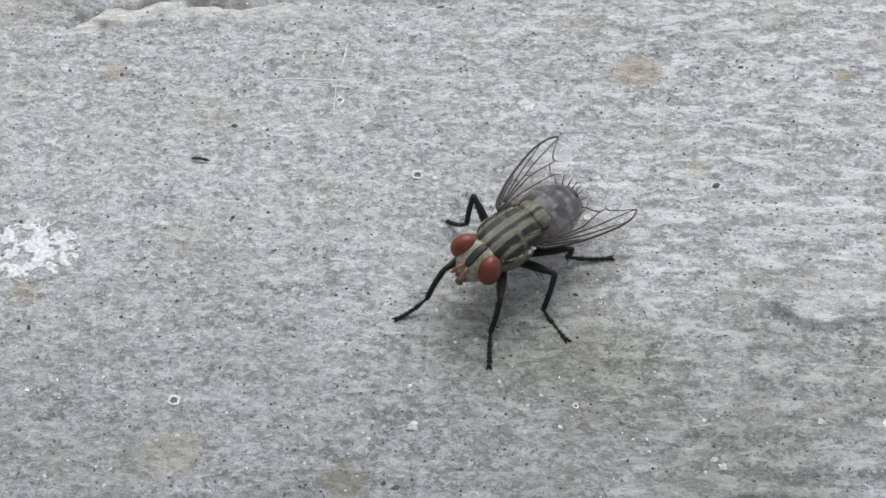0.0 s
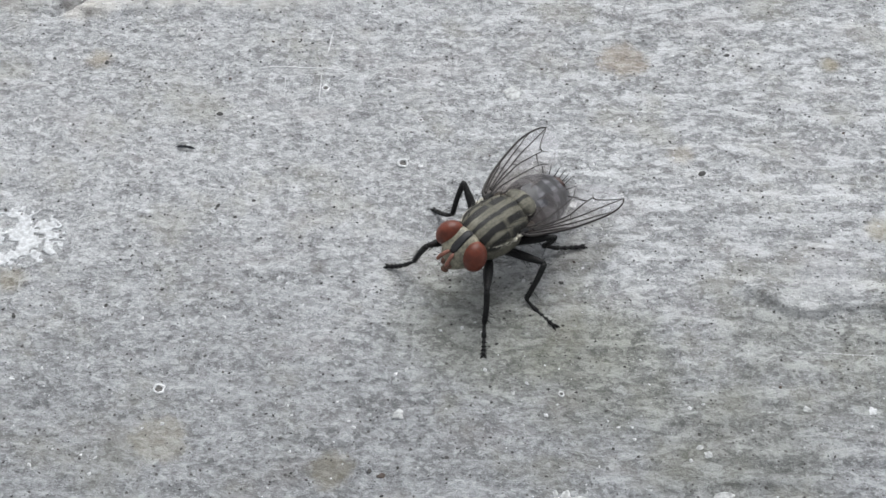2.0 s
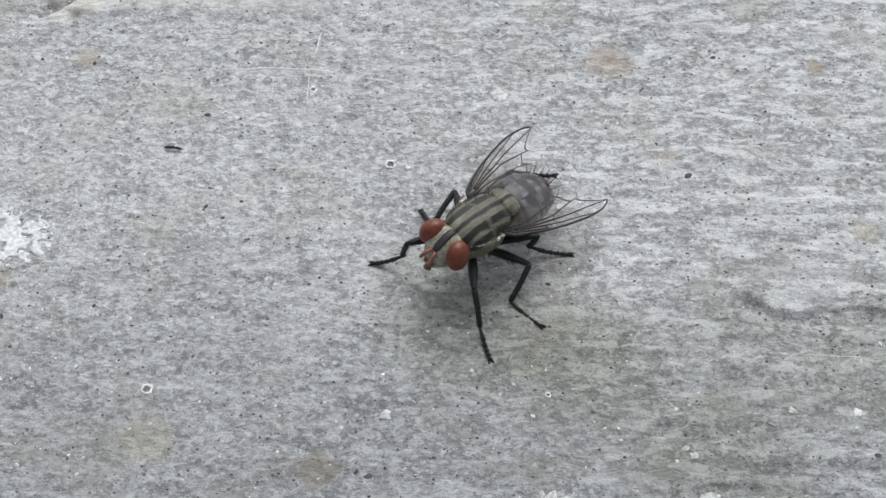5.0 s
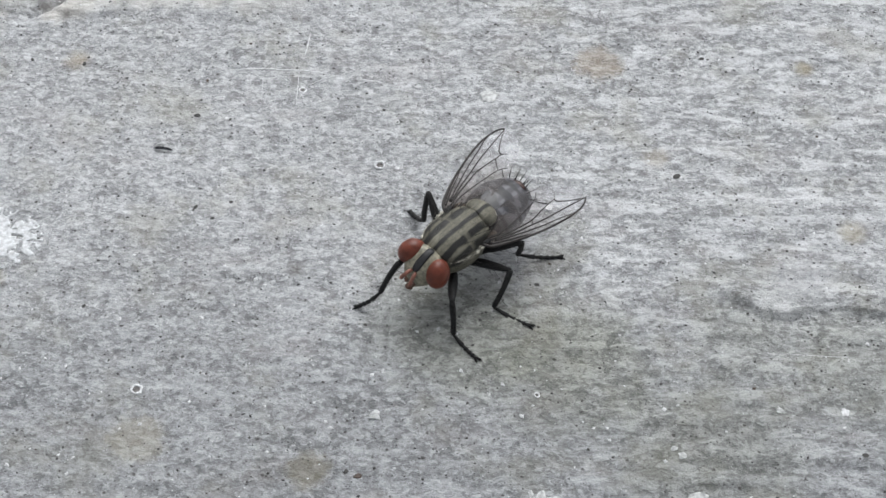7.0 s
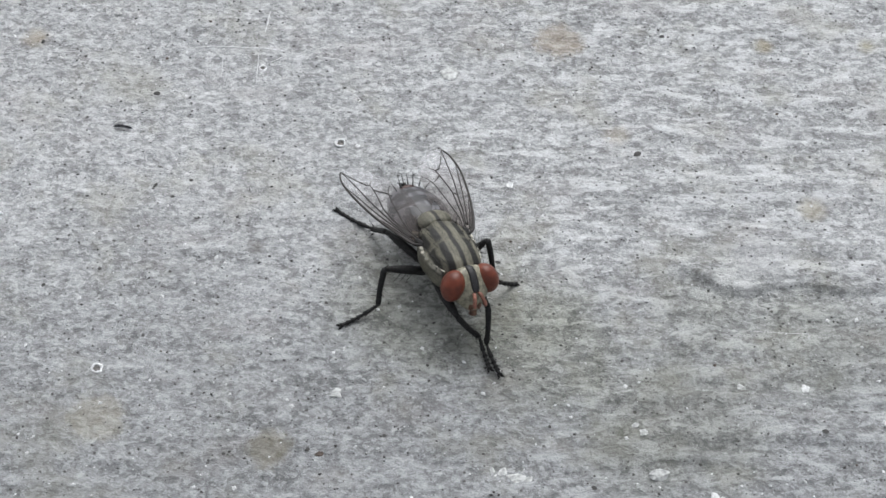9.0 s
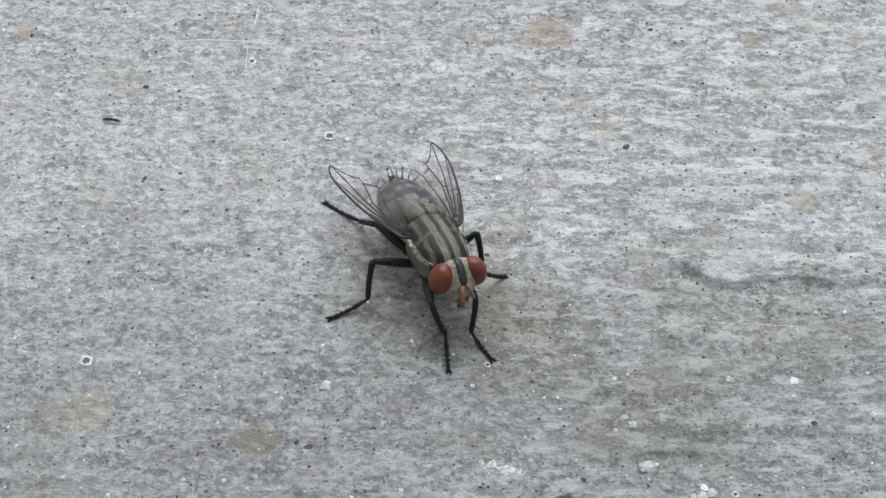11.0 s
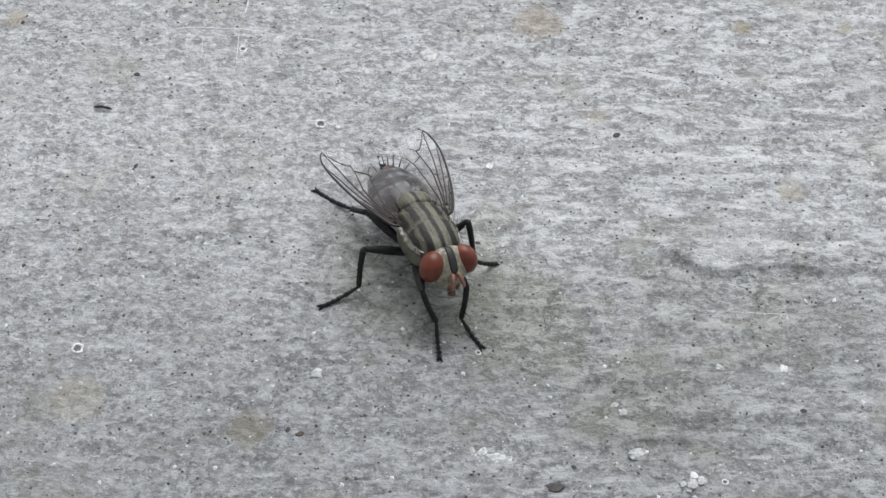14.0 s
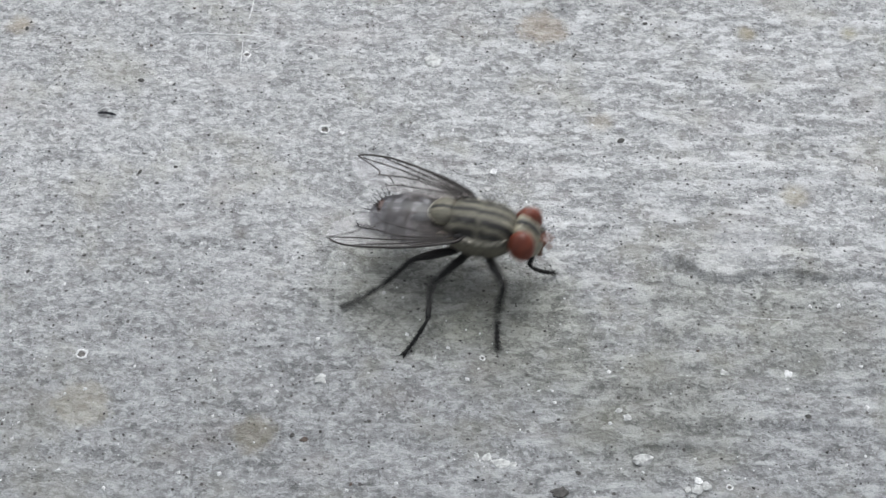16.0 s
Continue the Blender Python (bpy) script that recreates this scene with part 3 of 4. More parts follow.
def build_head():
    bm = bmesh.new()
    prof = [(2.15, 0.15, 0.4, 0.45, 0.5), (2.26, 0.2, 1.1, 0.88, 0.95), (2.5, 0.22, 1.4, 1.02, 1.2), (2.85, 0.2, 1.4, 1.02, 1.34), (3.2, 0.12, 1.18, 0.9, 1.34), (3.5, 0.0, 0.92, 0.72, 1.24), (3.75, -0.2, 0.62, 0.6, 1.02), (3.9, -0.4, 0.25, 0.35, 0.55)]
    line, rest = smooth_line([q[:3] for q in prof], 2), smooth_line([(q[3], q[4], 0) for q in prof], 2)
    loft_y(bm, [(a[0], a[1], a[2], b[0], b[1]) for a, b in zip(line, rest)], 28, 2.0)
    head = part("head", bm, SILVER, fly, "head with pale golden-silver dusted face")
    for s in (-1, 1):
        bm = bmesh.new()
        made = bmesh.ops.create_uvsphere(bm, u_segments=32, v_segments=20, radius=1)["verts"]
        turn = Euler((0, radians(-s * 12), radians(-s * 24))).to_matrix()
        for v in made:
            v.co = turn @ Vector((v.co.x * 0.72, v.co.y * 0.85, v.co.z * 0.99)) + Vector((s * 1.05, 2.84, 0.30))
        part("eye", bm, EYE, head, "matt brick-red compound eye")
    # black band between the eyes
    bm = bmesh.new()
    rows = []
    for y, z, w in ((2.36, 1.16, 0.2), (2.6, 1.26, 0.22), (2.85, 1.235, 0.23), (3.15, 1.075, 0.24), (3.45, 0.79, 0.25), (3.7, 0.48, 0.23), (3.8, 0.32, 0.16)):
        rows.append([Vector((w * c, y, z + 0.03 * (1 - c * c) + dz)) for c, dz in ((-1, 0), (-0.5, 0.012), (0, 0.016), (0.5, 0.012), (1, 0), (0.5, -0.12), (0, -0.12), (-0.5, -0.12))])
    skin(bm, rows)
    part("frontal_band", bm, STRIPE, head, "velvety black band between the eyes")
    for s in (-1, 1):
        bm = bmesh.new()
        tube(bm, smooth_line([(s * 0.12, 3.72, 0.22), (s * 0.2, 3.98, 0.24), (s * 0.3, 4.28, 0.0), (s * 0.36, 4.48, -0.3)], 4), [0.08] * 3 + [0.12] * 6 + [0.13, 0.12, 0.10, 0.04], 8)
        antenna = part("antenna", bm, ORANGE, head, "stubby orange antenna")
        bm = bmesh.new()
        seta(bm, (s * 0.3, 4.22, 0.1), (s * 0.7, 0.7, 0.25), 0.62, 0.022, (0, 0, 0.1))
        part("arista", bm, VEIN, antenna)
        bm = bmesh.new()
        pebble(bm, 0.22, 8 + s, (0.8, 0.9, 1.3), 0.25, (s * 0.24, 3.82, -0.75))
        part("cheek", bm, MOUTH, head, "brownish mouth edge")
    bm = bmesh.new()
    tube(bm, smooth_line([(0, 3.5, -0.85), (0, 3.68, -1.2), (0, 3.72, -1.45)], 4), [0.3, 0.3, 0.28, 0.25, 0.24, 0.22, 0.22, 0.26, 0.2], 10)
    part("proboscis", bm, MOUTH, head, "folded brown proboscis")
    bm = bmesh.new()
    for s in (-1, 1):
        for y, z in ((2.5, 1.24), (2.75, 1.26), (3.05, 1.14), (3.3, 0.94), (3.55, 0.68)):
            seta(bm, (s * 0.32, y, z - 0.03), (-s * 0.3, 0.35, 0.8), 0.35, 0.014, (0, 0.1, 0))
        for i in range(6):
            seta(bm, (s * 0.3, 3.85, -0.5 - 0.12 * i), (s * 0.3, 0.9, -0.3), 0.3, 0.012, (0, 0, -0.2))
    part("bristles", bm, SETA, head, "fine black head bristles")


WING_RIM = [(0, 0.05), (0.5, -0.3), (1.5, -0.38), (2.6, -0.36), (3.4, -0.3), (4.7, -0.14), (6.1, 0.13), (7.15, 0.5), (7.7, 0.85), (7.93, 1.15), (7.95, 1.55), (7.65, 2.1), (7.0, 2.45), (6.0, 2.68),
            (5.0, 2.68), (4.2, 2.56), (3.4, 2.42), (2.5, 2.2), (1.8, 1.9), (1.2, 1.5), (0.7, 1.05), (0.3, 0.6)]


def wing_lift(u, v):
    """The wing is gently pleated, and its trailing part bows over the abdomen (the wing's own z points down)."""
    bow = 0.34 * max(0.0, min(1.0, (v - 1.2) / 1.2)) ** 1.5 * max(0.0, min(1.0, (6.2 - u) / 2.5)) * min(1.0, u / 1.5)
    return 0.035 * math.sin(v * 4.2) * min(1, u / 2) - 0.03 * math.sin(u * 1.3 + v) - bow



def build_wing(s):
    bm = bmesh.new()
    rim = smooth_line([(u, v, 0) for u, v in WING_RIM] + [(0, 0.05, 0)], 4)[:-1]
    inner = Vector((3.9, 1.15, 0))
    rings = [[inner.lerp(q, k) for q in rim] for k in (0.25, 0.5, 0.75, 1.0)]
    made = [[bm.verts.new((s * q.y * -1, q.x, wing_lift(q.x, q.y))) for q in ring] for ring in rings]
    n = len(rim)
    mid = bm.verts.new((-s * inner.y, inner.x, wing_lift(inner.x, inner.y)))
    for i in range(n):
        bm.faces.new((made[0][i], made[0][(i + 1) % n], mid))
        for a, b in zip(made, made[1:]):
            bm.faces.new((a[i], a[(i + 1) % n], b[(i + 1) % n], b[i]))
    wing = part("wing", bm, MEMBRANE, fly, "clear smoky wing with dark veins")
    lines = (("costa", WING_RIM[:10], 0.058), ("vein", [(0.5, -0.1), (1.8, -0.2), (2.9, -0.2), (3.5, -0.3)], 0.036), ("vein", [(0.9, 0.0), (2.4, 0.02), (4.0, 0.1), (5.5, 0.25), (6.5, 0.33), (7.1, 0.48)], 0.032),
             ("vein", [(0.9, 0.1), (2.4, 0.2), (3.4, 0.36), (4.8, 0.54), (6.1, 0.8), (7.1, 1.0), (7.9, 1.15)], 0.034), ("vein", [(0.6, 0.15), (1.9, 0.3), (3.2, 0.55), (3.9, 0.72), (4.7, 1.1), (5.42, 1.43), (5.93, 1.64)], 0.034),
             ("vein", [(5.93, 1.64), (6.03, 1.45), (6.25, 1.37), (6.85, 1.25), (7.85, 1.15)], 0.03), ("vein", [(5.93, 1.64), (6.04, 1.8), (6.14, 2.02)], 0.018), ("vein", [(3.72, 0.4), (3.88, 0.71)], 0.026),
             ("vein", [(5.42, 1.42), (4.98, 1.62), (4.58, 1.87)], 0.028), ("vein", [(0.5, 0.3), (1.5, 0.45), (2.6, 0.88), (3.6, 1.35), (4.58, 1.87), (4.95, 2.36)], 0.03), ("vein", [(0.45, 0.4), (1.2, 0.85), (2.1, 1.4), (2.9, 1.9)], 0.022),
             ("vein", [(0.4, -0.2), (1.6, -0.3), (2.6, -0.35)], 0.028), ("vein", [(1.0, -0.36), (1.05, 0.0)], 0.022))
    for name, pts, r in lines:
        bm = bmesh.new()
        path = smooth_line([(u, v, 0) for u, v in pts], 5)
        m = len(path) - 1
        tube(bm, [(-s * q.y, q.x, wing_lift(q.x, q.y) - 0.01) for q in path], [r * (1.65 - 0.8 * i / m) for i in range(m + 1)], 6)
        part(name, bm, VEIN, wing)
    bm = bmesh.new()
    pebble(bm, 0.3, 11, (0.7, 1.5, 0.5), 0.3, (-s * 0.15, 0.25, 0))
    part("wing_root", bm, BLACK, wing, "dark wing root")
    # from the root on the thorax back to the wing tip, lying level over the abdomen
    root, tip = Vector((s * 1.55, -0.55, 0.72)), Vector((s * 3.41, -8.31, 0.74))
    along = (tip - root).normalized()
    flat = Vector((-s, 0, 0))
    flat = (flat - along * flat.dot(along)).normalized()
    # local y runs to the point (7.8, 1.1), local -s*x to the trailing edge
    turn = math.atan2(1.1, 7.8)
    y_axis = (along * math.cos(turn) - flat * math.sin(turn)).normalized()
    trail = (flat * math.cos(turn) + along * math.sin(turn)).normalized()
    x_axis = -s * trail
    z_axis = x_axis.cross(y_axis)
    m = Matrix((x_axis, y_axis, z_axis)).transposed().to_4x4()
    m.translation = root
    m.translation *= MM
    wing.matrix_basis = m


# hip, then femur, tibia and tarsus lengths
LEGS = {"front": ((1.0, 0.8, -1.3), 3.05, 2.35, 2.2), "middle": ((1.0, -0.5, -1.45), 2.95, 2.55, 2.55), "hind": ((0.9, -1.2, -1.35), 3.2, 2.6, 2.8)}


def build_leg(kind, s):
    hip, femur, tibia, tarsus = LEGS[kind]
    rng = random.Random(kind + str(s))
    bm = bmesh.new()
    tube(bm, [(0, 0, 0.55), (0, 0, 0.3), (0, 0, 0), (0, 0, -0.12)], [0.34, 0.36, 0.28, 0.12], 10)
    leg = part(kind + "_leg", bm, BLACK, fly, "jointed black bristly leg")
    leg.matrix_basis = pose(s * hip[0] * MM, hip[1] * MM, hip[2] * MM)
    fat = 0.31 if kind == "front" else 0.28
    bm = bmesh.new()
    tube(bm, smooth_line([(0, 0, 0), (0, femur * 0.35, 0.05), (0, femur * 0.75, 0.03), (0, femur, 0)], 4), [0.17, 0.23, 0.28, fat - 0.02, fat, fat, fat * 0.95, fat * 0.9, fat * 0.8, fat * 0.7, fat * 0.6, 0.17, 0.12], 9)
    for i in range(46):
        seta(bm, (0, femur * rng.uniform(0.15, 0.97), 0), (rng.uniform(-1, 1), 0.45, rng.uniform(-1, 1)), rng.uniform(0.38, 0.58), 0.016, (0, 0.2, 0))
    for i in range(5):
        seta(bm, (0, femur * (0.3 + 0.14 * i), -0.1), (rng.uniform(-0.5, 0.5), 0.4, -1), rng.uniform(0.6, 0.8), 0.022, (0, 0.2, 0))
    a = part("femur", bm, BLACK, leg)
    bm = bmesh.new()
    tube(bm, smooth_line([(0, 0, 0), (0, tibia * 0.5, 0.06), (0, tibia, 0)], 4), [0.16, 0.19, 0.19, 0.18, 0.175, 0.17, 0.17, 0.18, 0.14], 8)
    for i in range(44):
        seta(bm, (0, tibia * rng.uniform(0.08, 0.97), 0.03), (rng.uniform(-1, 1), 0.9, rng.uniform(-1, 1)), rng.uniform(0.28, 0.42), 0.016)
    for i in range(7):
        seta(bm, (0, tibia * rng.uniform(0.3, 0.95), 0.03), (rng.uniform(-1, 1), 0.8, rng.uniform(-1, 1)), rng.uniform(0.5, 0.75), 0.025)
    for x in (-1, 1):
        seta(bm, (0, tibia * 0.72, 0), (x * 0.8, 0.5, 0.5), 0.85, 0.026)
    b = part("tibia", bm, BLACK, leg)
    bm = bmesh.new()
    pts, radii = [], []
    for k in range(5):
        y0, y1 = tarsus * (0, 0.4, 0.58, 0.72, 0.84)[k], tarsus * (0.4, 0.58, 0.72, 0.84, 1.0)[k]
        for u, r in ((0.02, 0.085), (0.6, 0.12), (0.98, 0.165)):
            y = y0 + (y1 - y0) * u
            pts.append((0, y, -0.25 * math.sin(math.pi * y / tarsus) * 0.6))
            radii.append(r)
        for x in (-1, 1):
            seta(bm, (0, y1, pts[-1][2]), (x * 0.7, 0.7, -0.2), 0.36, 0.026)
            seta(bm, (0, (y0 + y1) / 2, pts[-1][2]), (x * 0.7, 0.6, 0.1), 0.32, 0.02)
    tube(bm, pts, radii, 7)
    for x in (-1, 1):
        tube(bm, smooth_line([(x * 0.04, tarsus - 0.05, 0), (x * 0.14, tarsus + 0.14, 0.06), (x * 0.19, tarsus + 0.22, -0.08)], 3), [0.05, 0.05, 0.045, 0.04, 0.035, 0.025, 0.01], 5)
        pebble(bm, 0.09, 3 + x, (0.9, 1.4, 0.4), 0.2, (x * 0.1, tarsus + 0.06, -0.06), 1)
    c = part("tarsus", bm, BLACK, leg, "beaded foot with two claws")
    return leg, a, b, c


build_thorax()
build_abdomen()
build_head()
build_wing(-1)
build_wing(1)
LEG_SET = {kind[0].upper() + ("R" if s > 0 else "L"): (kind, s, build_leg(kind, s)) for kind in ("front", "middle", "hind") for s in (1, -1)}


# ---- small things on the concrete ----
def rest(ob, x, y, sink=0.0, turn=0.0):
    ob.matrix_basis = pose(x * MM, y * MM, (height(x, y) - sink) * MM, 0, 0, turn)
    return ob


def build_crumb(x, y, r, seed, material, name, label, category, squash=(1, 1, 0.7), rough=0.5, turn=0.0, group=""):
    bm = bmesh.new()
    pebble(bm, r, seed, squash, rough, (0, 0, r * squash[2] * 0.45))
    for v in bm.verts:
        v.co += 0.22 * r * noise.noise_vector(v.co * (2.2 / r) + Vector((seed, 0, 0)))
        v.co.z = min(v.co.z, r * squash[2] * 0.95)
    ob = part(name, bm, material, None)
    ob.data.polygons.foreach_set("use_smooth", [False] * len(ob.data.polygons))
    return tagged(rest(ob, x, y, 0.04, turn), label, category, group)


for i, (x, y, r) in enumerate(((-1.3, -13.4, 0.36), (5.26, -11.65, 0.16), (26.1, -12.8, 0.32), (22.3, -12.7, 0.26), (-3.6, 13.0, 0.12), (9.4, 2.8, 0.26),
                               (19.0, -2.8, 0.2), (1.5, 8.1, 0.16), (-0.2, 6.1, 0.16), (-16.3, 17.9, 0.35), (30.6, -2.0, 0.25), (-11.3, 10.2, 0.13), (-9.4, 10.2, 0.12), (-11.6, 3.7, 0.2), (-23.9, -10.8, 0.16), (15.9, -15.4, 0.22), (16.3, -15.9, 0.28), (0.3, 6.75, 0.1), (17.5, 0.0, 0.22), (-16.9, 17.7, 0.18))):
    build_crumb(x, y, r * 0.85, i, WHITE if i % 3 == 2 else CRUMB, "mortar_crumb", "small pale mortar crumb stuck to the concrete", "crumb", (1.1, 0.9, 0.5), 0.9, i * 50, "mortar crumbs")
build_crumb(16.9, -18.75, 0.5, 21, CRUMB, "pebble", "rounded pale grey pebble lying on the concrete", "pebble", (1.15, 0.8, 0.6), 0.5)
for i, (x, y, r) in enumerate(((-13.2, 10.4, 0.19), (17.7, 5.6, 0.23), (-21.0, 15.1, 0.14), (-24.5, 15.5, 0.12), (-10.6, 3.0, 0.12), (-11.7, 1.7, 0.12), (-19.0, -5.3, 0.13), (-24.4, -6.2, 0.14), (13.2, -19.7, 0.14), (26.8, -16.0, 0.16), (-2.95, -17.2, 0.14), (-10.0, 0.0, 0.1), (0.2, 22.3, 0.28), (8.4, -3.4, 0.14), (20.2, 16.2, 0.16), (-12.8, 2.6, 0.14), (-26.0, 2.2, 0.12))):
    build_crumb(x, y, r, 40 + i, GRIT, "sand_grain", "black sand grain bedded in the concrete", "grain", (1.2, 0.9, 0.6), 0.4, i * 40, "black sand grains")
build_crumb(-2.3, -17.5, 0.2, 61, BROWN, "brown_grain", "rust-brown grain in the concrete", "grain", (1.3, 0.8, 0.5))
build_crumb(12.1, -21.0, 0.45, 62, GRIT, "dark_flake", "dark grey flat flake on the concrete", "flake", (1.1, 0.8, 0.3))

# white crumbs lying together
for i, (dx, dy, r) in enumerate(((0, 0, 0.42), (0.55, 0.25, 0.35), (-0.5, 0.05, 0.26), (0.15, 0.6, 0.28), (-0.2, -0.35, 0.22))):
    build_crumb(19.8 + dx, -20.9 + dy, r * 0.85, 70 + i, WHITE if i == 3 else CRUMB, "lime_crumb", "white lime crumb lying in a small heap", "crumb", (1, 1, 0.75), 0.6, group="heap of lime crumbs")
for i, (dx, dy, r) in enumerate(((0, 0, 0.4), (0.7, -0.1, 0.24), (-0.7, 0.35, 0.3), (-1.3, 0.5, 0.2))):
    build_crumb(8.8 + dx, -19.0 + dy, r, 80 + i, CRUMB, "mortar_flake", "thin pale mortar flake on the concrete", "flake", (1.2, 0.75, 0.3), 0.6, i * 30, "mortar flakes")


def build_ring(x, y, r, seed, gap=0.0):
    """A burst air bubble: a white mineral rim round a dark hole."""
    bm = bmesh.new()
    n, rings = 20, []
    rng = random.Random(seed)
    wob = [1 + rng.uniform(-0.12, 0.12) for i in range(n)]
    fat = [0.26 + rng.uniform(-0.07, 0.09) - gap * max(0, math.cos(2 * math.pi * i / n)) for i in range(n)]
    for i in range(n):
        a = 2 * math.pi * i / n
        c = Vector((math.cos(a), math.sin(a), 0))
        rings.append([c * r * wob[i] * (1 + fat[i] * math.cos(b)) + Vector((0, 0, r * fat[i] * 0.8 * math.sin(b) + 0.03)) for b in [2 * math.pi * k / 8 for k in range(8)]])
    skin(bm, rings + [rings[0]], False)
    bmesh.ops.remove_doubles(bm, verts=bm.verts, dist=1e-4)
    ob = part("bubble_rim", bm, WHITE, None)
    bm = bmesh.new()
    pebble(bm, r * 0.72, seed, (1, 1, 0.12), 0.1, (0, 0, 0.0))
    part("hole_floor", bm, HOLE, ob, "dark bottom of the bubble hole")
    return tagged(rest(ob, x, y, 0.0), "white rim of a burst air bubble in concrete", "bubble", "burst bubbles")


build_ring(-15.3, -11.45, 0.30, 1)
build_ring(-6.45, 12.85, 0.22, 2)
build_ring(-1.3, 6.3, 0.30, 3, 0.14)
build_ring(8.1, -11.7, 0.15, 4)
build_ring(-0.2, 10.0, 0.14, 5)
build_ring(21.7, -20.7, 0.16, 6)


def build_husk():
    bm = bmesh.new()
    rows = []
    for i in range(9):
        u = i / 8
        w = 0.12 * math.sin(math.pi * u) ** 0.7 * (1 + 0.3 * math.sin(9 * u)) + 0.01
        rows.append([Vector((-0.65 + 1.3 * u, w * math.cos(a), 0.16 + 0.13 * math.sin(math.pi * u) + 0.10 * w * math.sin(a))) for a in [2 * math.pi * k / 10 for k in range(10)]])
    skin(bm, rows)
    husk = part("seed_husk", bm, HUSK, None)
    bm = bmesh.new()
    tube(bm, smooth_line([(-0.6, 0.1, 0.2), (-0.2, 0.35, 0.3), (0.3, 0.28, 0.3)], 4), [0.03, 0.05, 0.06, 0.07, 0.07, 0.06, 0.05, 0.04, 0.02], 6)
    part("husk_edge", bm, LIME, husk, "pale curled edge")
    return tagged(rest(husk, -15.2, 7.4, 0.02, -8), "curled blue-black seed husk lying on the concrete", "husk")


build_husk()


def build_patch(name, x0, y0, rx, ry, seed, material, label, category, thick=0.09, hole=0.12):
    """A ragged crust with gaps, lying on the slab."""
    step = 0.11
    nx, ny = int(rx / step) + 2, int(ry / step) + 2

    def solid(i, j):
        u, v = i * step / rx, j * step / ry
        k = noise.noise(Vector((i * step * 0.9, j * step * 0.9, seed))) + 0.5 * noise.noise(Vector((i * step * 2.6, j * step * 2.6, seed + 5)))
        return math.hypot(u, v) + 0.45 * k < 0.95 and k > -hole * 3

    keep = [(i, j) for i in range(-nx, nx) for j in range(-ny, ny) if solid(i + 0.5, j + 0.5)]
    bm = bmesh.new()
    spot = {}

    def corner(i, j, top):
        if (i, j, top) not in spot:
            x, y = i * step, j * step
            jx, jy = 0.06 * noise.noise(Vector((x * 5, y * 5, 1.0))), 0.06 * noise.noise(Vector((x * 5, y * 5, 9.0)))
            z = height(x0 + x, y0 + y) + (thick * (1 + 0.6 * noise.noise(Vector((x * 2, y * 2, 4.0)))) if top else -0.03)
            spot[i, j, top] = bm.verts.new((x + jx, y + jy, z))
        return spot[i, j, top]

    have = set(keep)
    for i, j in keep:
        bm.faces.new([corner(a, b, True) for a, b in ((i, j), (i + 1, j), (i + 1, j + 1), (i, j + 1))])
        for di, dj, (a, b), (c, d) in ((0, -1, (0, 0), (1, 0)), (1, 0, (1, 0), (1, 1)), (0, 1, (1, 1), (0, 1)), (-1, 0, (0, 1), (0, 0))):
            if (i + di, j + dj) not in have:
                bm.faces.new((corner(i + a, j + b, True), corner(i + a, j + b, False), corner(i + c, j + d, False), corner(i + c, j + d, True)))
    ob = part(name, bm, material, None)
    ob.matrix_basis = pose(x0 * MM, y0 * MM, 0)
    return tagged(ob, label, category)


build_patch("lime_crust", -25.1, -0.1, 3.1, 2.5, 3.0, CRUST, "ragged white lime crust dried on the concrete", "crust", 0.04, 0.05)
build_patch("lime_spot", 5.73, 12.5, 0.62, 0.62, 12.0, CRUMB, "round pale lime spot on the concrete", "spot", 0.03, 0.5)
build_patch("lime_spot", 12.9, 10.2, 1.3, 0.9, 15.0, CRUMB, "ragged pale lime spot on the concrete", "spot", 0.03, 0.0)


def build_scratch(points, r=0.045):
    """A fine pale score line in the surface, part of the slab."""
    bm = bmesh.new()
    line = smooth_line([(x, y, 0) for x, y in points], 8)
    m = len(line) - 1
    tube(bm, [(q.x, q.y, height(q.x, q.y) - 0.4 * r) for q in line], [1.6 * r * max(0.15, math.sin(math.pi * i / m) ** 0.4) for i in range(m + 1)], 5)
    part("scratch", bm, LIME, ground, "fine pale scratch")


build_scratch([(-12.6, 14.75), (-9.0, 14.8), (-6.2, 14.6), (-4.6, 14.25)])
build_scratch([(-3.0, 13.85), (-1.6, 13.6), (-0.9, 13.4)])
build_scratch([(-25.2, 14.0), (-22.0, 14.15), (-17.5, 14.1)], 0.02)
build_scratch([(-6.1, 18.4), (-6.4, 16.0)], 0.04)
build_scratch([(-6.75, 14.4), (-6.85, 11.2)], 0.025)
build_scratch([(-9.1, 14.2), (-9.15, 11.9)], 0.018)
build_scratch([(23.0, -8.6), (25.5, -8.75), (27.2, -8.85)], 0.015)
build_scratch([(-6.0, 13.4), (-4.7, 14.1)], 0.02)


